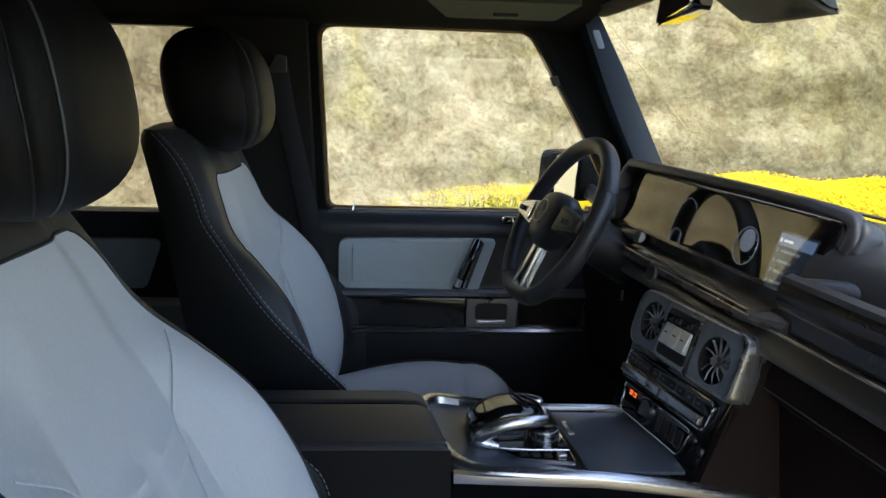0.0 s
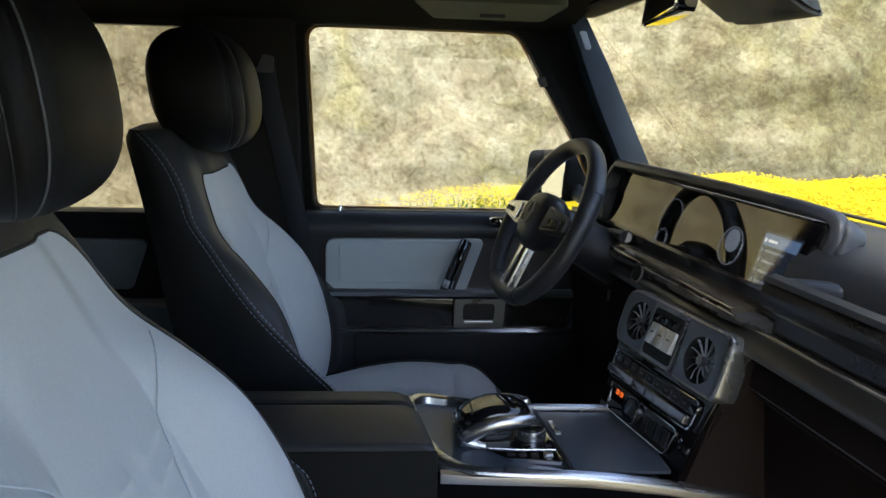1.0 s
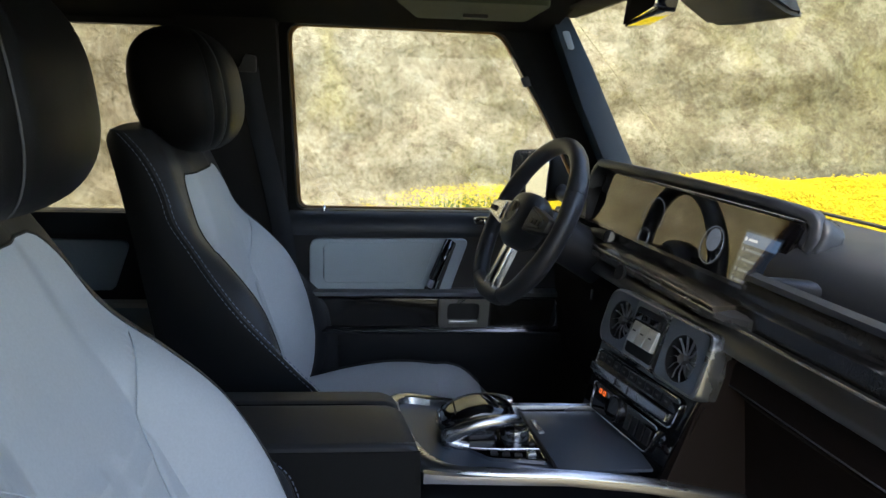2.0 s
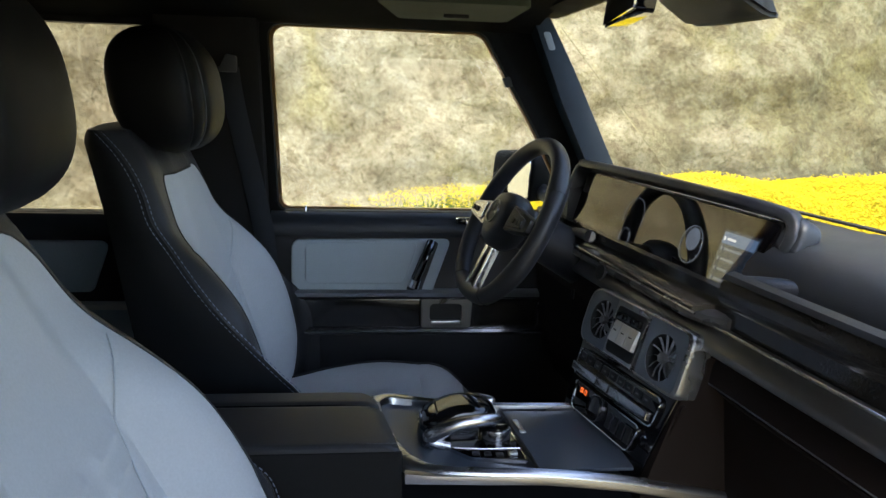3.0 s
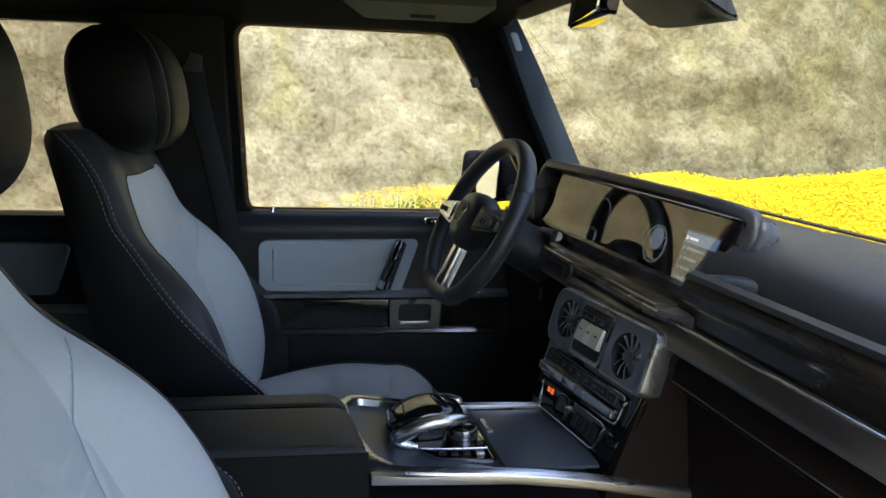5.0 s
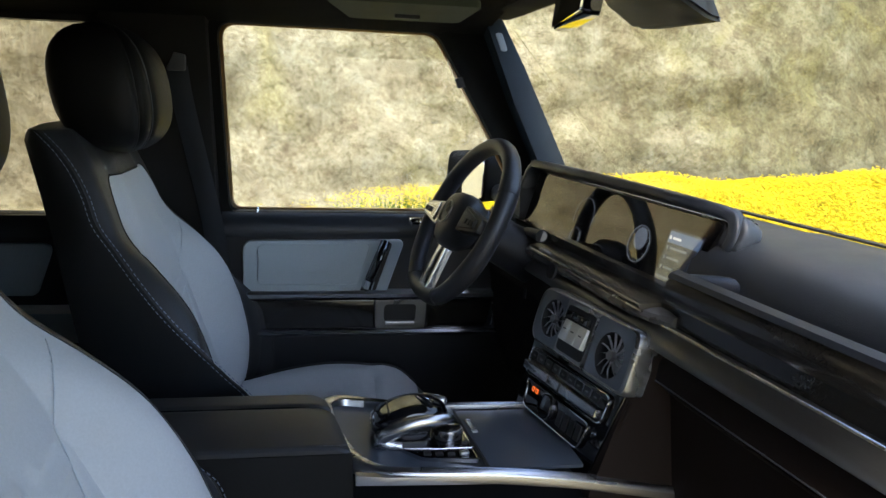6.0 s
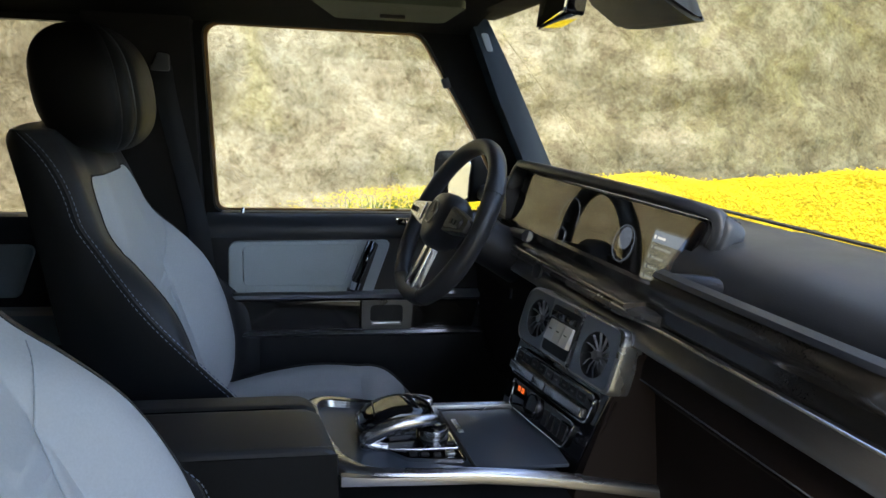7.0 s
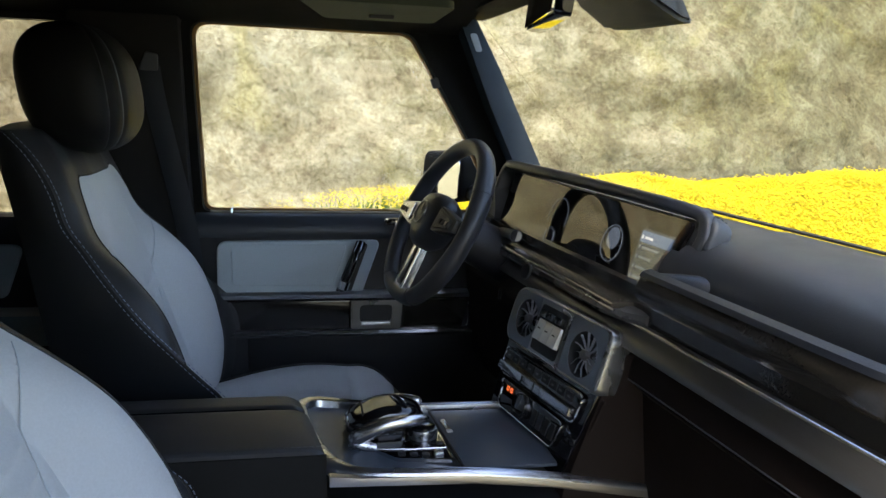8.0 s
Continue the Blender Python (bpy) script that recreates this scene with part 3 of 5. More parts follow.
    part("chrome_line", tube([(p.x, 0.6935, p.y) for p in ol], 0.0019, 6, True), CHROME, d, "thin bright outline")
    part("lower_ledge", swept_x([(0.72, 1.058), (0.690, 1.058), (0.684, 1.052), (0.690, 1.044), (0.72, 1.04)], -0.05, 0.60), DOOR_STRIP, d)
    po, pi = rounded([(0.264, 1.062), (0.386, 1.062), (0.390, 1.135), (0.264, 1.135)], 0.006, 6), rounded([(0.284, 1.076), (0.364, 1.076), (0.366, 1.124), (0.284, 1.124)], 0.014, 6)
    part("pocket_frame", ring_plate(po, pi, XZ(0.705), 0.016), DULL_SILVER, d, "satin frame of the grip pocket")
    part("pocket_lip", prism(rounded([(0.286, 1.072), (0.362, 1.072), (0.358, 1.080), (0.290, 1.080)], 0.003), XZ(0.698), 0.012, 0.002), SILVER, d)
    part("pocket", prism(pi, XZ(0.704), 0.002), RUBBER, d)
    # window switch, lock pin
    part("switch_plate", prism(rounded([(0.345, 1.322), (0.402, 1.322), (0.398, 1.339), (0.341, 1.339)], 0.007), XZ(0.708), 0.005, 0.001), CHROME, d, "chrome rimmed window switches")
    part("switch", prism(rounded([(0.349, 1.3245), (0.370, 1.3245), (0.367, 1.3365), (0.346, 1.3365)], 0.003), XZ(0.702), 0.004, 0.001), PIANO, d)
    part("switch", prism(rounded([(0.374, 1.3245), (0.397, 1.3245), (0.394, 1.3365), (0.371, 1.3365)], 0.003), XZ(0.702), 0.004, 0.001), PIANO, d)
    part("lock_pin", tube([(-0.022, 0.742, 1.335), (-0.022, 0.742, 1.352), (-0.022, 0.742, 1.356)], [0.0055, 0.0045, 0.003], 10), CHROME, d, "chrome lock pin")
    part("quarter_catch", prism(rounded([(0.448, 1.675), (0.466, 1.680), (0.475, 1.657), (0.457, 1.653)], 0.003), XZ(0.74), 0.012, 0.002), RUBBER, d, "small black catch on the window frame")


def build_rear_door(s):
    d = thing("rear_door", (-0.8, s * 0.78, 0.72), "closed rear door with dark top and grey panel", "car door")
    y0, y1 = (0.79, 0.80) if s > 0 else (-0.80, -0.79)
    part("outer_skin", span((-1.5, y0, 0.75), (-0.35, y1, 1.32)), PAINT, d)
    part("inner_panel", span((-1.5, s * 0.72, 0.74), (-0.36, s * 0.785, 1.30), 0.01), PLASTIC, d)
    part("top_roll", swept_x([(s * 0.776, 1.335), (s * 0.725, 1.333), (s * 0.706, 1.31), (s * 0.704, 1.285), (s * 0.776, 1.285)], -1.5, -0.36), DASH_LEATHER, d)
    o = rounded([(-1.45, 1.31), (-0.352, 1.31), (-0.345, 1.797), (-1.45, 1.797)], 0.03, 6)
    i = rounded([(-1.25, 1.334), (-0.40, 1.334), (-0.355, 1.768), (-1.25, 1.768)], [0.03, 0.03, 0.045, 0.03], 6)
    part("window_frame", ring_plate(o, i, XZ(0.79 if s > 0 else -0.735), 0.05), RUBBER, d)
    part("leather_panel", prism(rounded([(-0.95, 1.146), (-0.52, 1.146), (-0.475, 1.27), (-0.95, 1.27)], 0.02), XZ(0.722 if s > 0 else -0.705), 0.014, 0.005), GREY_DOOR, d, "blue-grey leather panel")
    part("trim_strip", swept_x([(s * 0.722, 1.122), (s * 0.692, 1.120), (s * 0.692, 1.108), (s * 0.722, 1.106)], -1.4, -0.42), REAR_STRIP, d, "satin strip, its gleam put into a pale colour")
    part("lower_panel", prism(rounded([(-0.95, 1.03), (-0.40, 1.03), (-0.40, 1.103), (-0.95, 1.103)], 0.01), XZ(0.722 if s > 0 else -0.71), 0.012, 0.003), GREY_DOOR, d)


build_door()
build_rear_door(1)
build_rear_door(-1)


# ---------------------------------------------------------------- seats
SC = 0.40   # driver's seat centre line
z_front = table([(0.88, -0.04), (0.95, -0.065), (1.05, -0.098), (1.15, -0.130), (1.27, -0.168), (1.36, -0.196), (1.46, -0.229), (1.53, -0.262), (1.555, -0.285)])
z_bolster = table([(0.88, -0.036), (0.93, 0.000), (0.98, 0.032), (1.05, 0.060), (1.12, 0.072), (1.20, 0.074), (1.262, 0.064), (1.32, 0.034), (1.365, 0.008), (1.42, 0.0), (1.56, 0.0)])
z_seam_base = table([(0.88, 0.02), (1.0, 0.015), (1.107, 0.008), (1.15, -0.030), (1.243, -0.122), (1.30, -0.170), (1.362, -0.216), (1.401, -0.244), (1.45, -0.262), (1.493, -0.284), (1.525, -0.308), (1.545, -0.330), (1.555, -0.343)])
SEAM_BACK = [0.0]   # how far the lower seam stands back, one seat apart from the other
RECLINE = [0.0]     # how much further one backrest leans back


def lean_of(z):
    return -RECLINE[0] * (z - 1.29)


# where across the backrest the seam between middle and bolster runs
seam_line = table([(0.90, 0.27), (1.10, 0.28), (1.18, 0.32), (1.24, 0.40), (1.31, 0.56), (1.35, 0.80)])


def z_seam(z):
    return z_seam_base(z) + lean_of(z) - SEAM_BACK[0] * smoothstep(1.36, 1.15, z)


z_rear_base = table([(0.88, -0.22), (1.0, -0.245), (1.15, -0.272), (1.35, -0.318), (1.45, -0.345), (1.51, -0.362), (1.54, -0.370), (1.555, -0.366)])
z_half = table([(0.88, 0.25), (1.0, 0.256), (1.15, 0.256), (1.25, 0.242), (1.36, 0.212), (1.46, 0.186), (1.53, 0.168), (1.555, 0.150)])
z_insert = table([(0.88, 0.86), (1.25, 0.86), (1.31, 0.84), (1.36, 0.76), (1.41, 0.70), (1.46, 0.66), (1.56, 0.66)])



def z_rear(z):
    return z_rear_base(z) + lean_of(z)


def half_width(z, s):
    """Half the backrest's width, wider towards the door."""
    return z_half(z) * (1.16 if s > 0 else 1.0)


def insert_edge(z, s):
    """How far the pale insert reaches across; wider on the seat's outer side."""
    wide = 0.86 if s > 0 or SEAM_BACK[0] else z_insert(z)
    t = min(max((z - 1.425) / 0.0505, 0), 1)
    return wide * (1 - 0.24 * (1 - math.sqrt(1 - t * t)))


def back_point(z, s):
    """A point of the backrest's front at height z, s from -1 to 1 across."""
    a = abs(s)
    ridge = z_front(z) + z_bolster(z) * math.sin(math.pi / 2 * min(max((a - 0.45) / 0.40, 0), 1)) - 0.012 * smoothstep(0.30, 0.55, a) * smoothstep(1.30, 1.40, z)
    x = ridge if a <= 0.86 else ridge + (z_seam(z) - ridge) * (1 - math.sqrt(max(0, 1 - ((a - 0.86) / 0.14) ** 2)))
    x -= 0.0055 * math.exp(-((a - seam_line(z)) / 0.020) ** 2) * (1 - smoothstep(1.33, 1.36, z))
    # padding swells between the seams, with a few soft wrinkles
    x += 0.0010 * noise.noise((s * 2.2, z * 14, 3.0)) + 0.0006 * noise.noise((s * 6, z * 30, 8.0))
    # two embossed bars low in the middle of the insert
    if abs(s) < 0.4:
        for zc in (1.255, 1.225):
            x += 0.0065 * math.exp(-((z - zc - 0.03 * abs(s)) / 0.008) ** 2) * smoothstep(0.40, 0.30, a) * smoothstep(0.02, 0.10, a)
    return Vector((x + (lean_of(z) if a <= 0.86 else lean_of(z) * math.sqrt(max(0, 1 - ((a - 0.86) / 0.14) ** 2))), SC + half_width(z, s) * s, z))


def build_seat():
    seat = thing("front_seat", (-0.05, SC, 0.72), "front seat in pale grey leather with black leather sides and stitching", "car seat", "front seats")
    # backrest: insert between the bolsters' ridges, leather outside, side and rear shell
    zs = [0.90 + 0.575 * k / 90 for k in range(91)]
    zl = [0.98 + 0.572 * k / 60 for k in range(61)]
    back = thing_part("backrest", seat)
    part("insert", sheet([[back_point(z, -insert_edge(z, -1) + (insert_edge(z, -1) + insert_edge(z, 1)) * j / 160) for j in range(161)] for z in zs]), GREY, back, "pale grey leather insert")
    for s in (-1, 1):
        part("bolster", sheet([[back_point(z, s * (insert_edge(z, s) + (1 - insert_edge(z, s)) * j / 14)) for j in range(15)] for z in zs]), LEATHER, back, "black leather bolster")
        side = []
        for k in range(67):
            z = 0.90 + 0.655 * k / 66
            a, b = Vector((z_seam(z), SC + s * half_width(z, s), z)), Vector((z_rear(z), SC + s * z_half(z) * 0.80, z))
            mid = (a + b) / 2 + Vector((0, s * 0.020, 0))
            side.append([(1 - t) ** 2 * a + 2 * t * (1 - t) * mid + t * t * b for t in [j / 10 for j in range(11)]])
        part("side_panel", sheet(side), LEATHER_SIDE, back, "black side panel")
        part("seam", tube([Vector((z_seam(z), SC + s * (half_width(z, s) + 0.0004), z)) for z in zs], 0.0018, 6), RUBBER, back)
        part("piping", tube([back_point(z, s * insert_edge(z, s)) for z in zs], 0.0016, 6), LEATHER_SIDE, back, "dark piping")
        if s > 0:
            continue
        part("stitching", stitches([Vector((z_seam(z) - 0.006, SC + s * (half_width(z, s) + 0.0025), z)) for z in zl], r=0.0008), THREAD, back, "pale contrast stitching")
        part("stitching", stitches([Vector((z_seam(z) + 0.006, SC + s * (half_width(z, s) - 0.0008), z)) for z in zl], r=0.0008), THREAD, back, "pale contrast stitching")
    for s in (-1, 1):
        line = [back_point(z, s * seam_line(z)) + Vector((0.0036, 0, 0)) for z in [0.98 + 0.367 * k / 80 for k in range(81)]]
        part("insert_seam", tube(line, 0.0011, 6), SEAM_GREY, back, "grey seam in the insert")
    # shoulder above the insert
    top = []
    for k in range(13):
        z = 1.475 + 0.08 * k / 12
        top.append([back_point(z, -1 + 2 * j / 40) for j in range(41)])
    for k in range(1, 7):
        t = k / 6
        top.append([(z_seam(1.555) * (1 - t) + z_rear(1.555) * t - 0.0 + (0.023 - 0.023 * t) * (1 - abs(-1 + j / 20) ** 4), SC + half_width(1.555, -1 + j / 20) * (1 - 0.2 * t) * (-1 + j / 20), 1.555 + 0.010 * math.sin(math.pi * t) * (1 - abs(-1 + j / 20) ** 6)) for j in range(41)])
    part("shoulder", sheet(top), LEATHER, back, "black leather shoulder")
    part("shoulder_seam", tube([back_point(1.475, -insert_edge(1.475, -1) + (insert_edge(1.475, -1) + insert_edge(1.475, 1)) * j / 30) for j in range(31)], 0.0022, 6), LEATHER_SIDE, back)
    rear = []
    for k in range(31):
        z = 0.90 + 0.655 * k / 30
        rear.append([(z_rear(z) - 0.012 * (1 - (-1 + j / 6) ** 2), SC + z_half(z) * 0.80 * (-1 + j / 6), z) for j in range(13)])
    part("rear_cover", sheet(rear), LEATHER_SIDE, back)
    # headrest: a thick upright cushion with two vertical seams on its front
    hc, rings = Vector((-0.256 + 0.2 * lean_of(1.62), SC, 1.626)), []
    for k in range(29):
        v = -1 + 2 * k / 28
        zz = 0.117 * v
        prof = max(0.0, 1 - abs(v) ** 2.7) ** 0.5
        prof = max(prof, 0.10)
        lean = -0.016 * v
        ring = []
        for j in range(112):
            a = 2 * math.pi * j / 112
            ca, sa = math.cos(a), math.sin(a)
            w = 0.138 * (prof ** 0.75) * math.copysign(abs(sa) ** 0.62, sa)
            dx = (0.094 if ca > 0 else 0.093) * prof * math.copysign(abs(ca) ** 0.72, ca)
            turn = abs((math.degrees(a) + 180) % 360 - 180)
            groove = 1 - 0.040 * sum(math.exp(-((turn - g) / 4.5) ** 2) for g in (30, 52)) * smoothstep(0.98, 0.85, abs(v))
            ring.append((hc.x + lean + dx * groove, hc.y + w * groove, hc.z + zz))
        rings.append(ring)
    head = part("headrest", loft(rings), HEAD, seat, "black leather headrest")
    for s in (-1, 1):
        for deg, mat, off in ((30, THREAD_DARK, 0.972), (52, LEATHER_SIDE, 0.965)):
            ln = []
            for k in range(1, 28):
                v = -1 + 2 * k / 28
                prof = max(max(0.0, 1 - abs(v) ** 2.7) ** 0.5, 0.10)
                ca, sa = math.cos(radians(deg)), math.sin(radians(deg))
                dx = (0.094 if ca > 0 else 0.093) * prof * math.copysign(abs(ca) ** 0.72, ca)
                ln.append((hc.x - 0.016 * v + dx * off, hc.y + s * 0.138 * prof ** 0.75 * sa ** 0.62 * off, hc.z + 0.117 * v))
            part("seam", tube(ln, 0.0013, 5), mat, head, "dark headrest seam")
        dx = 0.6 * lean_of(1.53)
        part("post", tube([(-0.302 + dx, SC + s * 0.05, 1.50), (-0.306 + dx, SC + s * 0.05, 1.56)], 0.006, 10), CHROME, seat, "chrome headrest post")
        part("post_sleeve", tube([(-0.300 + dx, SC + s * 0.05, 1.556), (-0.3005 + dx, SC + s * 0.05, 1.568)], 0.011, 12), PLASTIC, seat)
    # cushion
    cx = table([(-0.16, 0.925), (-0.05, 0.945), (0.05, 0.968), (0.14, 0.980), (0.22, 0.978), (0.30, 0.966), (0.36, 0.945), (0.40, 0.910), (0.415, 0.87)])
    half = table([(-0.16, 0.25), (0.1, 0.262), (0.28, 0.258), (0.36, 0.235), (0.40, 0.205), (0.415, 0.185)])
    xs = [-0.16 + 0.575 * k / 50 for k in range(51)]

    def top_point(x, s):
        a = abs(s)
        z = cx(x) - 0.012 + 0.026 * smoothstep(0.45, 0.80, a) * (1 - smoothstep(0.30, 0.41, x)) - 0.075 * max(0, (a - 0.86) / 0.14) ** 2
        z -= 0.011 * math.exp(-((x - 0.25) / 0.010) ** 2) * smoothstep(0.86, 0.6, a) - 0.006 * smoothstep(0.25, 0.28, x) * smoothstep(0.36, 0.31, x)
        return Vector((x, SC + half(x) * s, z))
    cush = thing_part("cushion", seat)
    part("insert", sheet([[top_point(x, 0.88 * (-1 + j / 20)) for j in range(41)] for x in xs[:46]]), GREY, cush, "pale grey leather cushion top")
    for s in (-1, 1):
        part("bolster", sheet([[top_point(x, s * (0.88 + 0.12 * j / 8)) for j in range(9)] + [Vector((x, SC + s * half(x), 0.80))] for x in xs[:46]]), LEATHER, cush)
        part("piping", tube([top_point(x, s * 0.90) + Vector((0, 0, 0.003)) for x in xs[:46]], 0.005, 6), LEATHER_SIDE, cush, "dark piping")
    part("crease", tube([top_point(0.25, -0.6 + 1.2 * j / 16) + Vector((0, 0, 0.0008)) for j in range(17)], 0.0012, 5), surface("grey crease seam", (0.30, 0.32, 0.34), 0.6), cush)
    part("front_roll", sheet([[top_point(x, -1 + j / 20) for j in range(41)] for x in xs[45:]] + [[(0.41, SC + 0.18 * (-1 + j / 20), 0.80) for j in range(41)]]), LEATHER, cush, "black leather front edge")
    part("seat_base", span((-0.20, SC - 0.22, 0.722), (0.36, SC + 0.22, 0.85), 0.02), PLASTIC, seat, "black seat base")
    return seat


def thing_part(name, parent):
    """A joint for the pieces of one part, at its parent's place."""
    bm = span((-0.20, SC - 0.10, 0.86), (-0.12, SC + 0.10, 0.95), 0.01)
    if name == "cushion":
        bm = span((-0.15, SC - 0.20, 0.85), (0.30, SC + 0.20, 0.90), 0.01)
    return part(name, bm, PLASTIC, parent)


driver_seat = build_seat()
SEAM_BACK[0], RECLINE[0] = 0.055, 0.16
passenger_seat = build_seat()
passenger_seat.location = (-0.05, SC - DY, 0.72)
passenger_seat.scale = (1, -1, 1)
passenger_seat["label"] = "pale grey leather front seat with black stitched sides, leaning back"


# ---------------------------------------------------------------- seat belt
def build_belt():
    b = thing("seat_belt", (-0.16, 0.70, 0.72), "dark grey seat belt hanging at the door pillar", "seat belt")
    path = [(-0.192, 0.700, 1.680), (-0.178, 0.698, 1.59), (-0.128, 0.694, 1.356), (-0.110, 0.69, 1.24), (-0.08, 0.69, 0.95), (-0.06, 0.70, 0.74)]
    pts = smooth_path(path, 6)
    bm = sheet([[p + Vector((-0.024, 0.004, 0)), p + Vector((-0.008, 0, 0)), p + Vector((0.008, 0, 0)), p + Vector((0.024, 0.004, 0))] for p in pts])
    bmesh.ops.solidify(bm, geom=bm.faces[:], thickness=0.0015)
    part("webbing", bm, BELT, b)
    part("anchor_cover", prism(rounded([(-0.215, 1.668), (-0.172, 1.668), (-0.172, 1.704), (-0.196, 1.709)], 0.006), XZ(0.706), 0.012, 0.003), surface("grey belt guide", (0.045, 0.048, 0.052), 0.4), b, "grey belt guide")
    part("tongue", prism(rounded([(-0.118, 1.205), (-0.09, 1.200), (-0.09, 1.222), (-0.115, 1.226)], 0.004), XZ(0.690), 0.006, 0.001), CHROME, b, "chrome tongue")
    part("tag", prism(rounded([(-0.057, 0.901), (-0.022, 0.915), (-0.035, 0.980), (-0.046, 0.980)], 0.003), XZ(0.692), 0.003), TAG, b, "pale woven tag")


build_belt()


# ---------------------------------------------------------------- centre console
RAIL = [(0.50, 0.108, 1.103), (0.40, 0.106, 1.106), (0.30, 0.108, 1.108), (0.21, 0.124, 1.112), (0.160, 0.130, 1.116), (0.134, 0.108, 1.118), (0.134, 0.060, 1.118), (0.148, -0.020, 1.116), (0.170, -0.085, 1.113), (0.208, -0.121, 1.110), (0.28, -0.131, 1.108), (0.38, -0.133, 1.104), (0.50, -0.133, 1.090), (0.60, -0.133, 1.072), (0.705, -0.133, 1.052)]


def build_console():
    c = thing("centre_console", (0.2, 0, 0.72), "centre console with aluminium surround, gloss black controller and lidded tray", "car console")
    # body under the rail
    body = [(-0.42, -0.128), (0.175, -0.128), (0.72, -0.128), (0.72, 0.10), (0.175, 0.118), (-0.42, 0.118)]
    part("body", prism(body, frame_of((0, 0, 0.722), (1, 0, 0), (0, 1, 0)), 0.325, 0.004), PLASTIC, c, "black console body")
    part("side_panel", prism([(0.50, 0.76), (0.74, 0.76), (0.74, 1.27), (0.60, 1.275), (0.565, 1.20), (0.52, 1.06)], XZ(-0.10), 0.034, 0.004), DARK_TRIM, c, "dark brown side panel")
    # aluminium surround: top band and outer skirt
    path = smooth_path(RAIL, 6)
    rings = []
    for i, p in enumerate(path):
        a, b = path[max(i - 1, 0)], path[min(i + 1, len(path) - 1)]
        t = Vector((b.x - a.x, b.y - a.y, 0)).normalized()
        o = Vector((t.y, -t.x, 0)) * -1.0    # points away from the tray
        if o.dot(Vector((p.x - 0.33, p.y - 0.0, 0))) < 0:
            o = -o
        skirt = 0.016 if p.y < 0.0 else 0.02
        wide = 1.0 + 0.6 * (1 - smoothstep(0.17, 0.24, p.x))
        rings.append([p + o * d * wide + Vector((0, 0, h)) for d, h in ((-0.009, -0.012), (-0.007, 0.000), (-0.002, 0.003), (0.004, 0.001), (0.0072, -0.002), (0.0084, -0.0055), (0.0085, -0.0075), (0.0085, -skirt + 0.001), (0.0080, -skirt), (-0.006, -skirt))])
    part("surround", loft(rings), SILVER, c, "satin aluminium surround")
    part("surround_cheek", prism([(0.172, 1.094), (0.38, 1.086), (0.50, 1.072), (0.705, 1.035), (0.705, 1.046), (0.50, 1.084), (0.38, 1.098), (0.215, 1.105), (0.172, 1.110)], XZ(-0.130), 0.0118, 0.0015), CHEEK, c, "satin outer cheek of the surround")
    # dish inside the surround
    inner = [(p.x, p.y) for p in path]
    near = [q for q in path if q.x < 0.52]
    cen = Vector((0.30, 0.0, 0))
    rows = []
    for t, dz in ((1.0, -0.006), (0.97, -0.009), (0.92, -0.011), (0.80, -0.012), (0.55, -0.012), (0.25, -0.012), (0.0, -0.012)):
        rows.append([Vector((cen.x + (p.x - cen.x) * t, cen.y + (p.y - cen.y) * t, 1.107 + (p.z - 1.107) * t + dz)) for p in near])
    part("dish", sheet(rows, close_u=False), TRAY_GLOSS, c, "dark gloss surface")
    # sliding lid with a dark gap
    lid = [(0.372, -0.117), (0.515, -0.117), (0.515, 0.093), (0.356, 0.093)]
    part("tray_lid", prism(rounded(lid, 0.004), frame_of((0, 0, 1.0935), (1, 0, 0), (0, 1, 0)), 0.005, 0.002), TRAY_GLOSS, c, "dark gloss tray lid")
    part("lid_gap", tube([(0.369, -0.117, 1.0985), (0.353, 0.093, 1.0985)], 0.002, 6), RUBBER, c)
    part("lid_grip", box((0.009, 0.05, 0.003), m=pose(0.371, 0.03, 1.0995, 0, 0, 6), bevel=0.001), SILVER, c, "narrow satin lid grip")
    # armrest with a seam and stitches
    rows = []
    for x in [-0.45 + 0.56 * i / 20 for i in range(21)] + [0.122, 0.130]:
        ends = max(0, (x - 0.10) / 0.03)
        near_y, far_y = -0.125, 0.066
        r = []
        for j in range(73):
            s = -1 + 2 * j / 72
            y = (near_y + far_y) / 2 + (far_y - near_y) / 2 * s
            z = 1.156 - 0.010 * max(0.0, -y / 0.125) ** 1.8 - 0.004 * max(0.0, y / 0.066) ** 2 - 0.004 * max(0, (-s - 0.94) / 0.06) ** 2 - 0.010 * max(0, (s - 0.86) / 0.14) ** 2 - 0.010 * ends ** 2
            z -= 0.005 * math.exp(-((y - 0.002) / 0.006) ** 2)
            r.append((x + 0.035 * smoothstep(0.02, 0.11, x) * max(0.0, (0.06 - y) / 0.18), y, z))
        rows.append([(r[0][0], near_y - 0.001, 1.094)] + r + [(r[-1][0], far_y + 0.001, 1.094)])
    rows.append([(p[0] + 0.002, p[1], 1.094) for p in rows[-1]])
    part("armrest", sheet(rows), LEATHER, c, "black leather armrest lid")
    part("stitching", stitches([(-0.44 + 0.60 * i / 20, -0.1190, 1.1462) for i in range(21)], 0.006, 0.003), THREAD_DARK, c, "grey stitching")
    part("armrest_side", prism([(-0.45, 1.050), (0.170, 1.050), (0.168, 1.136), (-0.45, 1.136)], XZ(-0.1235), 0.004, 0.001), surface("matt black side cloth", (0.014, 0.0135, 0.013), 0.8, 0, 0.15, 10, 0.2, 500, 0.08), c, "black lower side of the armrest")
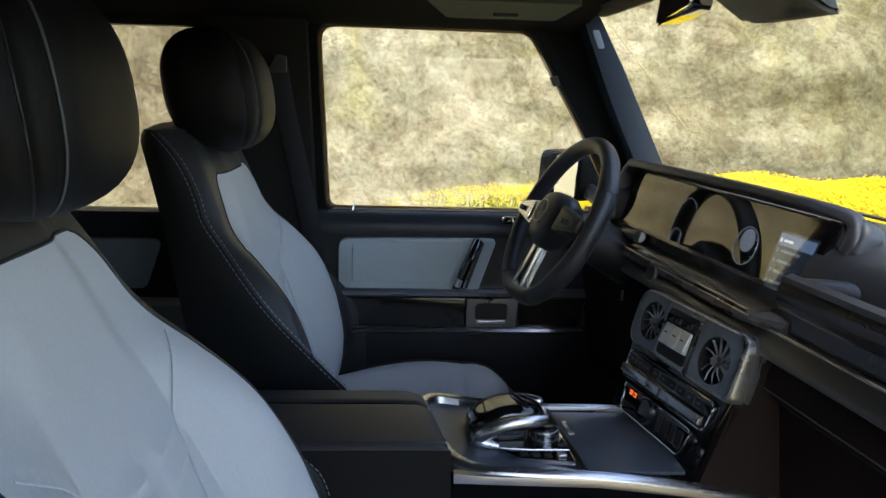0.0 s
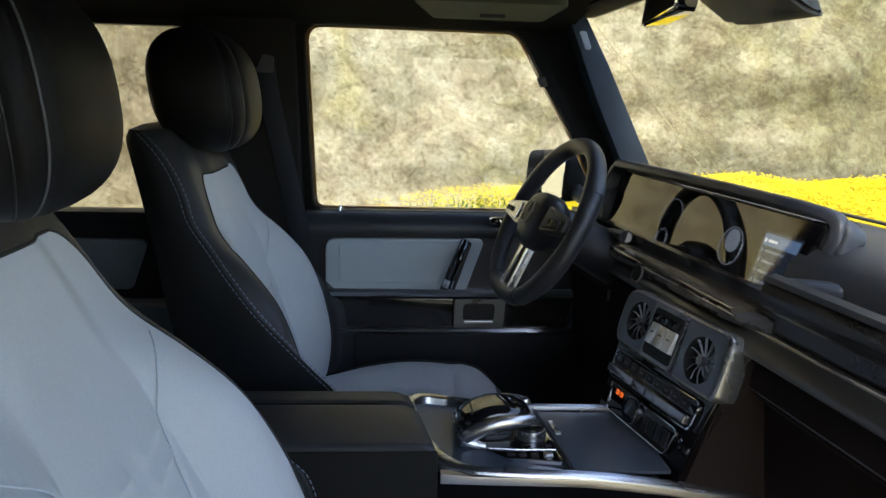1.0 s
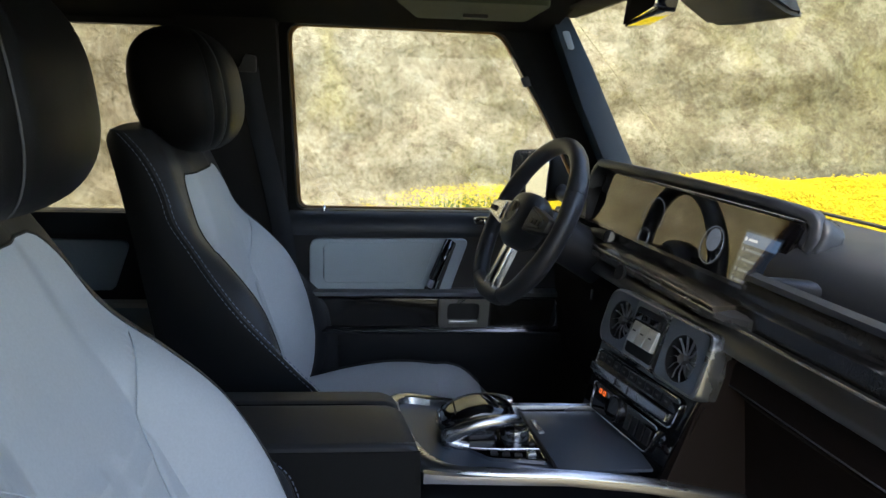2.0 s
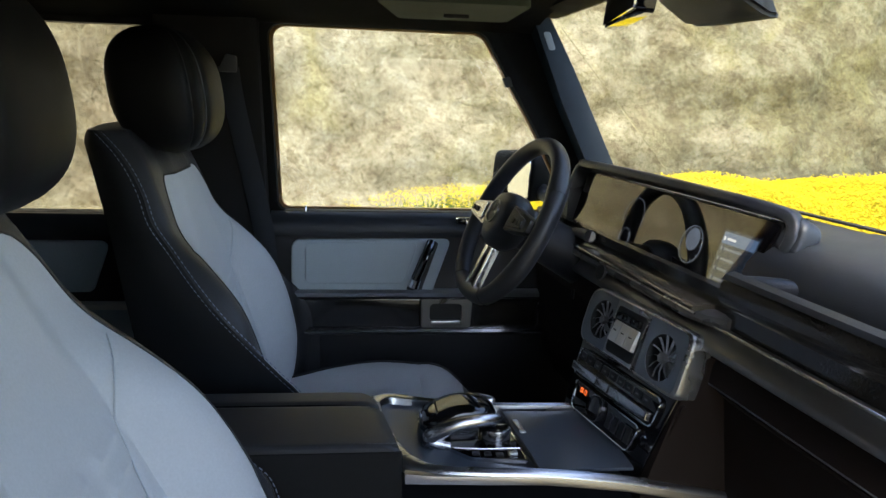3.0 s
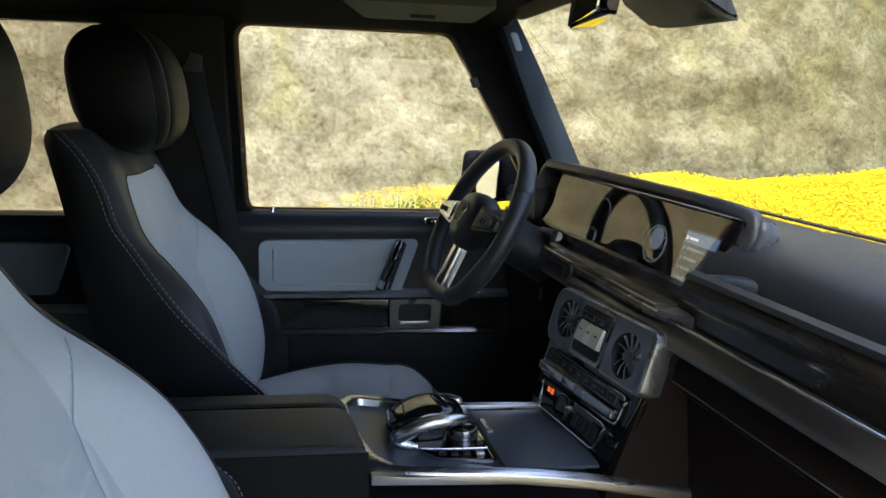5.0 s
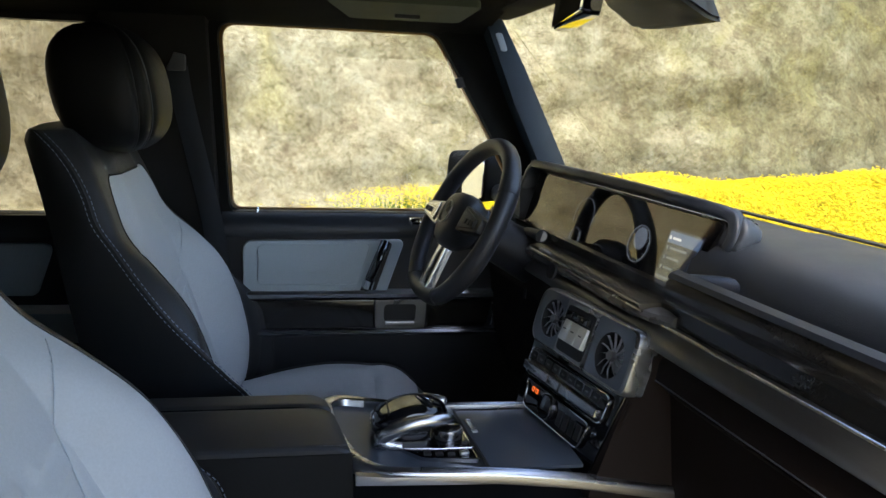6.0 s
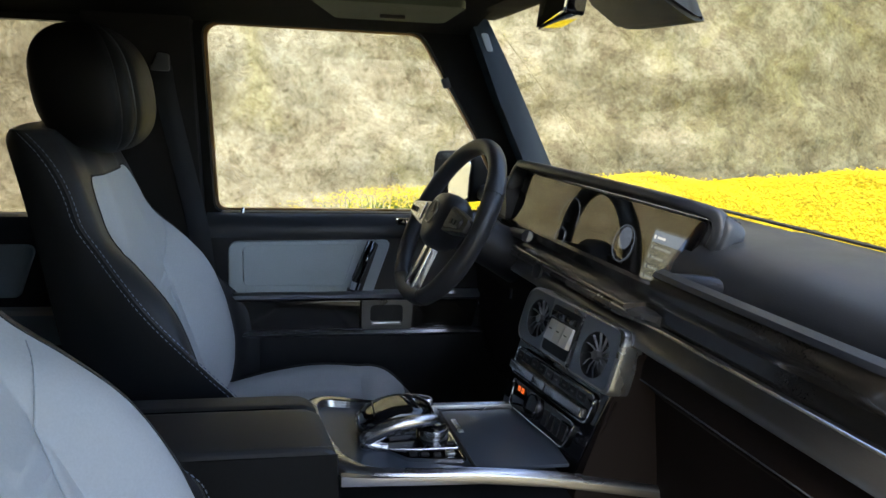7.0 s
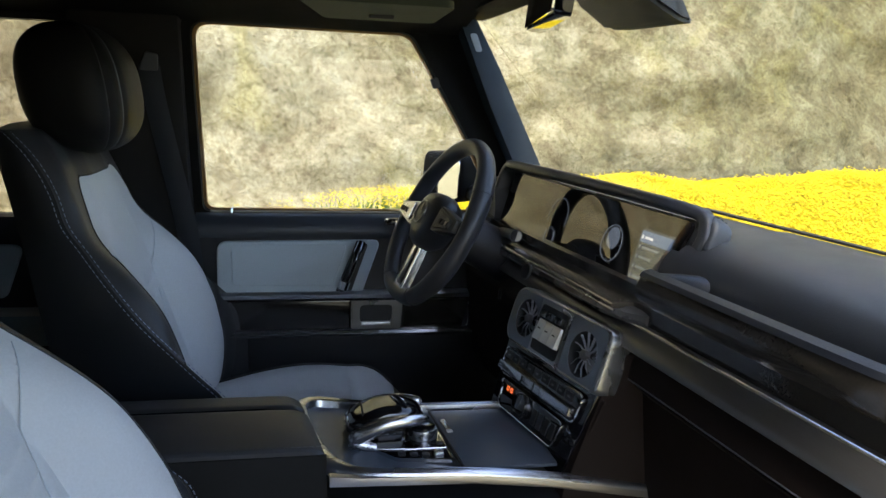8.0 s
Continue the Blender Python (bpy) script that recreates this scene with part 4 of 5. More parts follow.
    part("seam", tube([(-0.45, 0.002, 1.1515), (0.08, 0.002, 1.1515), (0.125, 0.002, 1.1475)], 0.0028, 8), surface("dark seam piping", (0.004, 0.004, 0.004), 0.7, 0, 0.1, 10, 0, 500, 0.1), c)
    # controller: plate with keys, palm rest, rotary knob
    top = frame_of((0, 0, 1.096), (1, 0, 0), (0, 1, 0))
    po = rounded([(0.238, -0.040), (0.275, -0.080), (0.362, -0.094), (0.354, 0.0), (0.335, 0.058), (0.25, 0.06)], [0.012, 0.02, 0.006, 0.02, 0.01, 0.02], 5)
    cc = Vector((0.30, -0.01))
    pi = [cc + (Vector((p[0], p[1])) - cc) * 0.95 for p in po]
    part("control_rim", ring_plate(po, pi, top, 0.006), CHROME, c, "bright rim of the control plate")
    part("control_plate", prism(pi, top, 0.004), PIANO, c, "gloss black control plate")
    part("divider", tube([(0.245, -0.046, 1.101), (0.30, -0.052, 1.101), (0.357, -0.052, 1.101)], 0.0016, 6), SILVER, c)
    for k, x in enumerate((0.284, 0.302, 0.320)):
        part("key", box((0.011, 0.010, 0.004), (x, -0.068 - 0.003 * k, 1.102), bevel=0.0015), PLASTIC, c, "small black key")
    part("key", box((0.014, 0.012, 0.007), (0.340, -0.073, 1.103), bevel=0.002), SILVER, c, "small silver key")
    part("key", box((0.009, 0.008, 0.004), (0.347, -0.038, 1.102), bevel=0.001), PLASTIC, c)
    part("rotary_knob", disc(0.0235, 0.016, pose(0.326, -0.004, 1.100), 32, 0.003), SILVER, c, "satin rotary knob")
    part("knob_cap", disc(0.0195, 0.003, pose(0.326, -0.004, 1.1155), 28, 0.001), PIANO, c, "gloss black knob cap")
    # palm rest: an arched shell rising over the plate
    rings = []
    for k in range(17):
        t = k / 16
        x = 0.204 + 0.122 * t
        zc = 1.112 + 0.032 * math.sin(math.pi * min(1, 0.10 + 0.72 * t)) + 0.004 * t
        w = 0.040 * (1 - (2 * abs(t - 0.45)) ** 4 * 0.35) * (0.55 if k in (0, 16) else 1)
        h = 0.014 * (0.5 if k in (0, 16) else 1)
        rings.append([(x, 0.004 + w * math.copysign(abs(math.cos(a)) ** 0.6, math.cos(a)), zc + h * math.copysign(abs(math.sin(a)) ** 0.7, math.sin(a))) for a in [2 * math.pi * j / 24 for j in range(24)]])
    rest = part("palm_rest", loft(rings), PIANO, c, "gloss black touchpad palm rest")
    for s in (-1, 1):
        side = [(0.330, 0.004 + s * 0.034, 1.140), (0.300, 0.004 + s * 0.043, 1.142), (0.262, 0.004 + s * 0.046, 1.137), (0.228, 0.004 + s * 0.044, 1.124), (0.214, 0.004 + s * 0.041, 1.112), (0.226, 0.004 + s * 0.042, 1.104), (0.248, 0.004 + s * 0.046, 1.101)]
        part("side_arm", tube(smooth_path(side, 5), [0.003] + [0.0065 + 0.0035 * math.sin(math.pi * i / 30) for i in range(30)], 10, flat=1.25), SILVER, rest, "satin silver side arm")
    part("touchpad_edge", tube([(0.228, 0.004 + 0.036 * s, 1.1505 - 0.012 * abs(s) ** 4) for s in [-1 + k / 8 for k in range(17)]], 0.0012, 6), RUBBER, rest, "dark joint of the touchpad")
    # neck down to the plate
    part("neck", box((0.07, 0.05, 0.03), (0.262, 0.004, 1.11), bevel=0.008), PIANO, rest)
    return c


build_console()

# ---------------------------------------------------------------- centre stack, in its own leaning plane
ST_P = Vector((0.5916, -0.1378, 1.302))
ST_U = Vector((0.2, -1, 0)).normalized()
ST_W = Vector((1, 0.2, -0.3)).normalized()
ST_V = ST_W.cross(ST_U)
ST_V = ST_V if ST_V.z > 0 else -ST_V
STACK = frame_of(ST_P, ST_U, ST_V)      # z of this frame points back towards the seats
if (STACK.to_3x3() @ Vector((0, 0, 1))).x > 0:
    raise ValueError("stack faces the wrong way")


def on_stack(u, v, w=0.0, turn=0.0):
    return STACK @ pose(u, v, w, 0, 0, turn)


def framed(outer, inner, m, depth, bevel):
    """A rim between two outlines with a rounded outer front edge."""
    c = sum((Vector((p[0], p[1])) for p in outer), Vector((0, 0))) / len(outer)
    k = len(outer)
    rows = []
    for o, ins, z in ((outer, 0, 0), (outer, 0, depth - bevel), (outer, bevel * 0.3, depth - bevel * 0.3), (outer, bevel, depth), (inner, 0, depth), (inner, 0, 0)):
        rows.append([Vector((p[0], p[1])) + (c - Vector((p[0], p[1]))).normalized() * ins for p in o])
    zs = (0, depth - bevel, depth - bevel * 0.3, depth, depth - 0.001, 0)
    bm = sheet([[(p.x, p.y, z) for p in r] for r, z in zip(rows, zs)], close_u=True)
    bmesh.ops.transform(bm, matrix=m, verts=bm.verts)
    return bm


def holed(outline, centre, r, m, depth, n=72):
    """A plate of any outline with a round hole."""
    c, k = Vector(centre), len(outline)
    outer, inner = [], []
    for i in range(n):
        a = 2 * math.pi * i / n
        d = Vector((math.cos(a), math.sin(a)))
        best = 1.0
        hits = []
        for j in range(k):
            p, q = Vector(outline[j][:2]) - c, Vector(outline[(j + 1) % k][:2]) - c
            e = q - p
            den = d.x * e.y - d.y * e.x
            if abs(den) < 1e-9:
                continue
            t = (p.x * e.y - p.y * e.x) / den
            s = (p.x * d.y - p.y * d.x) / den
            if t > 0 and -1e-6 <= s <= 1 + 1e-6:
                hits.append(t)
        outer.append(c + d * (max(hits) if hits else r * 1.1))
        inner.append(c + d * r)
    return ring_plate(outer, inner, m, depth)


def build_vent(parent, u, v, r):
    cup = sheet([[Vector((rr * math.cos(a), rr * math.sin(a), h)) for a in [2 * math.pi * j / 32 for j in range(32)]] for rr, h in ((r - 0.0006, 0.009), (r * 0.96, 0.0), (r * 0.88, -0.014), (r * 0.3, -0.020), (0.002, -0.020))], close_u=True)
    bmesh.ops.transform(cup, matrix=on_stack(u, v, 0), verts=cup.verts)
    vent = part("vent", cup, RUBBER, parent, "dark throat of a turbine vent")
    blade = bmesh.new()
    n = 12
    for k in range(n):
        a = 2 * math.pi * k / n
        q = []
        for rr, h, tw in ((r * 0.22, 0.004, 0.0), (r * 0.6, 0.006, 0.10), (r * 0.96, 0.006, 0.24)):
            q.append((Vector((rr * math.cos(a + tw), rr * math.sin(a + tw), h)), Vector((rr * math.cos(a + tw - 0.05), rr * math.sin(a + tw - 0.05), h - 0.004))))
        for (p0, p1), (p2, p3) in zip(q, q[1:]):
            blade.faces.new([blade.verts.new(p) for p in (p0, p2, p3, p1)])
    bmesh.ops.solidify(blade, geom=blade.faces[:], thickness=0.0012)
    bmesh.ops.transform(blade, matrix=on_stack(u, v, 0), verts=blade.verts)
    part("vent_blade", blade, BLADE, vent, "bright turbine blades")
    part("vent_hub", disc(r * 0.24, 0.010, on_stack(u, v, 0.0), 6, 0.002), DULL_SILVER, vent, "satin hub")


def build_stack():
    s = thing("control_stack", (0.55, 0, 0.9), "centre stack with round turbine vents, silver keys and climate controls", "car controls")
    # backing
    part("backing", prism([(-0.290, -0.245), (-0.040, -0.245), (-0.010, -0.085), (-0.300, -0.085)], on_stack(0, 0, -0.05), 0.048, 0.003), PIANO, s, "gloss black stack face")
    # vent plate: thick, with bevelled edge and cut-outs shown as raised rims
    plate = rounded([(-0.303, -0.096), (-0.002, -0.096), (-0.002, 0.006), (-0.303, 0.006)], [0.034, 0.018, 0.024, 0.034], 8)
    inset = rounded([(-0.298, -0.091), (-0.007, -0.091), (-0.007, 0.001), (-0.298, 0.001)], [0.031, 0.015, 0.020, 0.031], 8)
    part("plate_base", prism(plate, on_stack(0, 0, -0.024), 0.0085), PLATE, s)
    part("plate_rim", framed(plate, inset, on_stack(0, 0, -0.015), 0.027, 0.009), PLATE, s, "brushed grey rim of the vent plate")
    field = surface("dark satin vent field", (0.20, 0.215, 0.235), 0.33, 0.7, 0.08, 12, 0.1, 800)
    for u0, u1, cu, cv, r, rad in ((-0.2985, -0.210, -0.246, -0.044, 0.034, (0.031, 0.006, 0.006, 0.031)), (-0.114, -0.0065, -0.064, -0.050, 0.0365, (0.006, 0.015, 0.020, 0.006))):
        o = rounded([(u0, -0.0915), (u1, -0.0915), (u1, 0.0015), (u0, 0.0015)], list(rad), 6)
        part("vent_field", holed(o, (cu, cv), r, on_stack(0, 0, -0.022), 0.032), field, s, "dark satin field round a vent")
    part("key_field", prism([(-0.210, -0.0915), (-0.126, -0.0915), (-0.114, 0.0015), (-0.210, 0.0015)], on_stack(0, 0, -0.022), 0.0335), PLATE, s, "brushed grey field between the vents")
    build_vent(s, -0.246, -0.044, 0.034)
    build_vent(s, -0.064, -0.050, 0.0365)
    # recess with three lock keys
    rec = rounded([(-0.203, -0.085), (-0.124, -0.085), (-0.116, -0.006), (-0.203, -0.006)], 0.008)
    part("key_recess", prism(rec, on_stack(0, 0, 0.0115), 0.002, 0.0008), RUBBER, s, "black key recess")
    for k in range(3):
        u = -0.182 + 0.0235 * k
        key = part("lock_key", prism(rounded([(u - 0.0112, -0.066), (u + 0.0112, -0.066), (u + 0.0112, -0.031), (u - 0.0112, -0.031)], 0.002), on_stack(0, -0.045, 0.011) @ pose(0, 0, 0, -8) @ pose(0, 0.045, 0), 0.009, 0.002), LOCK_KEY, s, "satin silver differential lock key")
        part("key_top", prism(rounded([(u - 0.0100, -0.026), (u + 0.0100, -0.026), (u + 0.0100, -0.014), (u - 0.0100, -0.014)], 0.002), on_stack(0, 0, 0.013), 0.009, 0.002), PIANO, key, "gloss black key end")
        part("key_mark", prism([(u - 0.004, -0.046), (u + 0.004, -0.046), (u + 0.004, -0.044), (u - 0.004, -0.044)], on_stack(0, 0, 0.0212), 0.0006), PLASTIC, key)
    # strip of small keys with a silver bar of toggles
    out = rounded([(-0.284, -0.153), (-0.040, -0.153), (-0.034, -0.106), (-0.284, -0.106)], [0.012, 0.014, 0.012, 0.012], 6)
    part("key_strip", prism(out, on_stack(0, 0, -0.002), 0.006, 0.002), PIANO, s, "gloss black key strip")
    part("strip_line", tube([on_stack(0, 0, 0.004) @ Vector((p.x, p.y, 0)) for p in out], 0.0016, 6, True), CHROME, s, "thin satin outline")
    for k in range(9):
        u = -0.268 + 0.025 * k
        part("small_key", prism(rounded([(u - 0.010, -0.126), (u + 0.010, -0.126), (u + 0.010, -0.112), (u - 0.010, -0.112)], 0.002), on_stack(0, 0, 0.003), 0.0025, 0.001), PLASTIC, s, "small black key")
        part("key_sign", prism([(u - 0.004, -0.121), (u + 0.004, -0.121), (u + 0.004, -0.118), (u - 0.004, -0.118)], on_stack(0, 0, 0.0056), 0.0003), surface("faint key marking", (0.12, 0.12, 0.12), 0.5) if k == 0 else bpy.data.materials["faint key marking"], s)
    for u0, u1 in ((-0.284, -0.200), (-0.197, -0.160), (-0.157, -0.048)):
        part("toggle_bar", prism(rounded([(u0, -0.147), (u1, -0.147), (u1, -0.132), (u0, -0.132)], 0.003), on_stack(0, 0, 0.003), 0.010, 0.003), SILVER, s, "silver toggle bar")
    # climate panel
    out = rounded([(-0.258, -0.208), (-0.074, -0.208), (-0.062, -0.162), (-0.266, -0.162)], [0.016, 0.014, 0.010, 0.006], 6)
    part("climate_panel", prism(out, on_stack(0, 0, -0.002), 0.006, 0.002), PIANO, s, "gloss black climate panel")
    part("climate_line", tube([on_stack(0, 0, 0.004) @ Vector((p.x, p.y, 0)) for p in out], 0.0016, 6, True), CHROME, s, "thin satin outline")
    part("climate_knob", disc(0.021, 0.012, on_stack(-0.182, -0.182, 0.002), 30, 0.003), PIANO, s, "black rotary climate knob")
    part("knob_rim", ring_plate(circle(0.0225, 30), circle(0.0208, 30), on_stack(-0.182, -0.182, 0.004), 0.006), SILVER, s)
    for u in (-0.240, -0.227):
        part("temperature_digit", prism([(u - 0.004, -0.176), (u + 0.004, -0.176), (u + 0.004, -0.168), (u - 0.004, -0.168)], on_stack(0, 0, 0.0045), 0.0004), GLOW_ORANGE, s, "orange lit digit")
        part("digit_gap", prism([(u - 0.002, -0.1745), (u + 0.002, -0.1745), (u + 0.002, -0.1695), (u - 0.002, -0.1695)], on_stack(0, 0, 0.0050), 0.0004), PIANO, s)
    for k in range(4):
        u = -0.140 + 0.019 * k
        part("small_key", prism(rounded([(u - 0.007, -0.198), (u + 0.007, -0.198), (u + 0.007, -0.172), (u - 0.007, -0.172)], 0.002), on_stack(0, 0, 0.004), 0.002, 0.001), PLASTIC, s)
    # start button left of the plate, bright foot strip at the lower side
    part("start_ring", ring_plate(circle(0.0158, 28), circle(0.0142, 28), on_stack(-0.318, 0.028, -0.006), 0.004), DULL_SILVER, s, "bright ring of the start button")
    part("start_button", disc(0.0135, 0.003, on_stack(-0.318, 0.028, -0.005), 28, 0.001), PLASTIC, s, "black start button")
    part("side_edge", tube([on_stack(-0.004, -0.10, -0.01).translation, on_stack(-0.030, -0.25, -0.01).translation], 0.003, 6), DARK_TRIM, s)


build_stack()

# ---------------------------------------------------------------- dashboard
M_DASH = 0.10


def dash_x(y):
    """How far the dashboard's face stands forward of its place at y = -0.2."""
    return -M_DASH * (y + 0.2)


YS = [0.70 - 1.42 * i / 24 for i in range(25)]


def build_dash():
    d = thing("dashboard", (0.8, 0, 0.9), "black leather dashboard with a satin strip and gloss black grab bar", "dashboard")
    lower = [(0.630, 1.286), (0.618, 1.262), (0.615, 1.235), (0.640, 1.22), (0.66, 1.05), (0.70, 0.95), (0.95, 0.95), (0.95, 1.286)]
    part("lower_dash", swept(lower, YS, dash_x), DARK_TRIM, d, "black lower dashboard")
    glove = [(0.616, 1.232), (0.640, 1.212), (0.668, 1.03), (0.70, 1.03), (0.70, 1.232)]
    part("glovebox_lid", swept(glove, [-0.155 - 0.56 * i / 10 for i in range(11)], dash_x), DARK_TRIM, d, "dark brown glovebox lid")
    part("glovebox_seam", tube([(0.615 + dash_x(y), y, 1.2365) for y in [-0.13 - 0.58 * i / 10 for i in range(11)]], 0.0012, 6), THREAD_DARK, d)
    strip = [(0.607, 1.283), (0.601, 1.287), (0.600, 1.292), (0.603, 1.298), (0.619, 1.3175), (0.625, 1.3195), (0.64, 1.3195), (0.64, 1.283)]
    part("trim_strip", swept(strip, YS, dash_x), DULL_SILVER, d, "satin graphite strip")
    # highlight along the strip's top, added as a pale metal tube
    part("strip_highlight", tube([(0.6205 + dash_x(y), y, 1.3185) for y in YS], 0.0030, 8), WHITE_KEY, d, "bright tube added for the highlight along the strip")
    recess = [(0.632, 1.318), (0.635, 1.37), (0.90, 1.37), (0.90, 1.318)]
    part("recess", swept(recess, YS, dash_x), BAR_PANEL, d, "brown-black gloss panel above the strip")
    # ledge below the display
    ledge = [(0.602, 1.319), (0.596, 1.326), (0.600, 1.334), (0.616, 1.338), (0.66, 1.338), (0.66, 1.319)]
    part("display_ledge", swept(ledge, [0.60 - 0.72 * i / 14 for i in range(15)] + [-0.135, -0.145], lambda y: dash_x(y) + 0.03 * smoothstep(-0.10, -0.15, y)), LEDGE, d, "black ledge below the display")
    part("gloss_chin", swept([(0.600, 1.335), (0.597, 1.340), (0.602, 1.3435), (0.66, 1.3445), (0.66, 1.335)], [0.60 - 0.70 * i / 14 for i in range(15)], dash_x), CHIN, d, "brown-black gloss strip below the display, warm reflections put in its colour")
    part("ledge_line", tube([(0.598 + dash_x(y), y, 1.3345) for y in [0.55 - 0.66 * i / 10 for i in range(11)]], 0.0016, 6), SILVER, d, "thin bright line")
    # leather pad on the passenger side, rolling up to the windscreen
    pad = [(0.662, 1.345), (0.652, 1.372), (0.650, 1.392), (0.658, 1.415), (0.676, 1.436), (0.704, 1.450), (0.745, 1.458), (0.80, 1.460), (0.86, 1.455), (0.935, 1.43), (0.96, 1.40), (0.96, 1.345)]
    part("upper_pad", swept(pad, [-0.125 - 0.59 * i / 16 for i in range(17)], lambda y: dash_x(y)), DASH_LEATHER, d, "black leather upper pad")
    behind = [(0.70, 1.36), (0.70, 1.44), (0.76, 1.455), (0.86, 1.452), (0.935, 1.43), (0.96, 1.36)]
    part("centre_pad", swept(behind, [0.72 - 0.83 * i / 12 for i in range(13)], lambda y: dash_x(y)), DASH_LEATHER, d, "black leather pad behind the display")
    part("demister_slot", swept([(0.86, 1.456), (0.875, 1.4555), (0.875, 1.459), (0.86, 1.4595)], [0.1 - 0.75 * i / 8 for i in range(9)], lambda y: dash_x(y)), RUBBER, d, "black demister slot")
    part("pad_seam", tube(smooth_path([(0.670, -0.160, 1.424), (0.655, -0.148, 1.405), (0.648, -0.136, 1.375), (0.650, -0.130, 1.350)], 6), 0.002, 6), surface("pale seam", (0.05, 0.055, 0.06), 0.5), d, "pale seam of the pad")
    # grab bar with its leather bracket
    ys = [-0.168 - 0.40 * i / 14 for i in range(15)] + [-0.585, -0.60, -0.612, -0.620]
    bend = table([(0.0, 0.0), (0.56, 0.0), (0.585, 0.006), (0.60, 0.020), (0.612, 0.05), (0.620, 0.11)])
    bar = [(0.606, 1.362), (0.599, 1.374), (0.600, 1.392), (0.608, 1.404), (0.622, 1.406), (0.632, 1.400), (0.634, 1.372), (0.626, 1.360)]
    gb = part("grab_bar", swept(bar, ys, lambda y: dash_x(y) - 0.004 + bend(-y)), BAR_PANEL, d, "brown-black gloss grab bar")
    cap = [(0.600, 1.401), (0.604, 1.4075), (0.616, 1.411), (0.626, 1.407), (0.628, 1.398), (0.618, 1.4045), (0.608, 1.4035)]
    part("bar_top", swept(cap, ys, lambda y: dash_x(y) - 0.002 + bend(-y)), DASH_LEATHER, gb, "leather top of the grab bar")
    part("end_block", tube(smooth_path([(0.612 + 0.0, -0.176, 1.388), (0.640, -0.205, 1.393), (0.675, -0.235, 1.394), (0.70, -0.25, 1.390)], 6), [0.018] + [0.0215] * 18, 14, flat=0.85), DASH_LEATHER, gb, "rounded leather bracket")
    for k in range(4):
        part("bar_sign", box((0.001, 0.008, 0.004), (0.5995 + dash_x(-0.33 - 0.011 * k) , -0.33 - 0.011 * k, 1.383)), surface("faint bar mark", (0.10, 0.10, 0.11), 0.3, 0.5) if k == 0 else bpy.data.materials["faint bar mark"], gb)
    return d


build_dash()

# display, in its own leaning plane; u runs from the driver's end to the passenger's end
DI_U = Vector((0.10, -1, 0)).normalized()
DI_W = Vector((1, 0.10, -0.30)).normalized()
DI_V = DI_W.cross(DI_U)
DI_V = DI_V if DI_V.z > 0 else -DI_V
DISPLAY = frame_of((0.66, 0, 1.45), DI_U, DI_V)


def on_display(u, v, w=0.0):
    return DISPLAY @ pose(u, v, w)


def arc(cx, cy, r, a0, a1, n=24, sx=1.0):
    return [on_display(cx + sx * r * math.cos(radians(a0 + (a1 - a0) * i / n)), cy + r * math.sin(radians(a0 + (a1 - a0) * i / n)), 0.0042).translation for i in range(n + 1)]


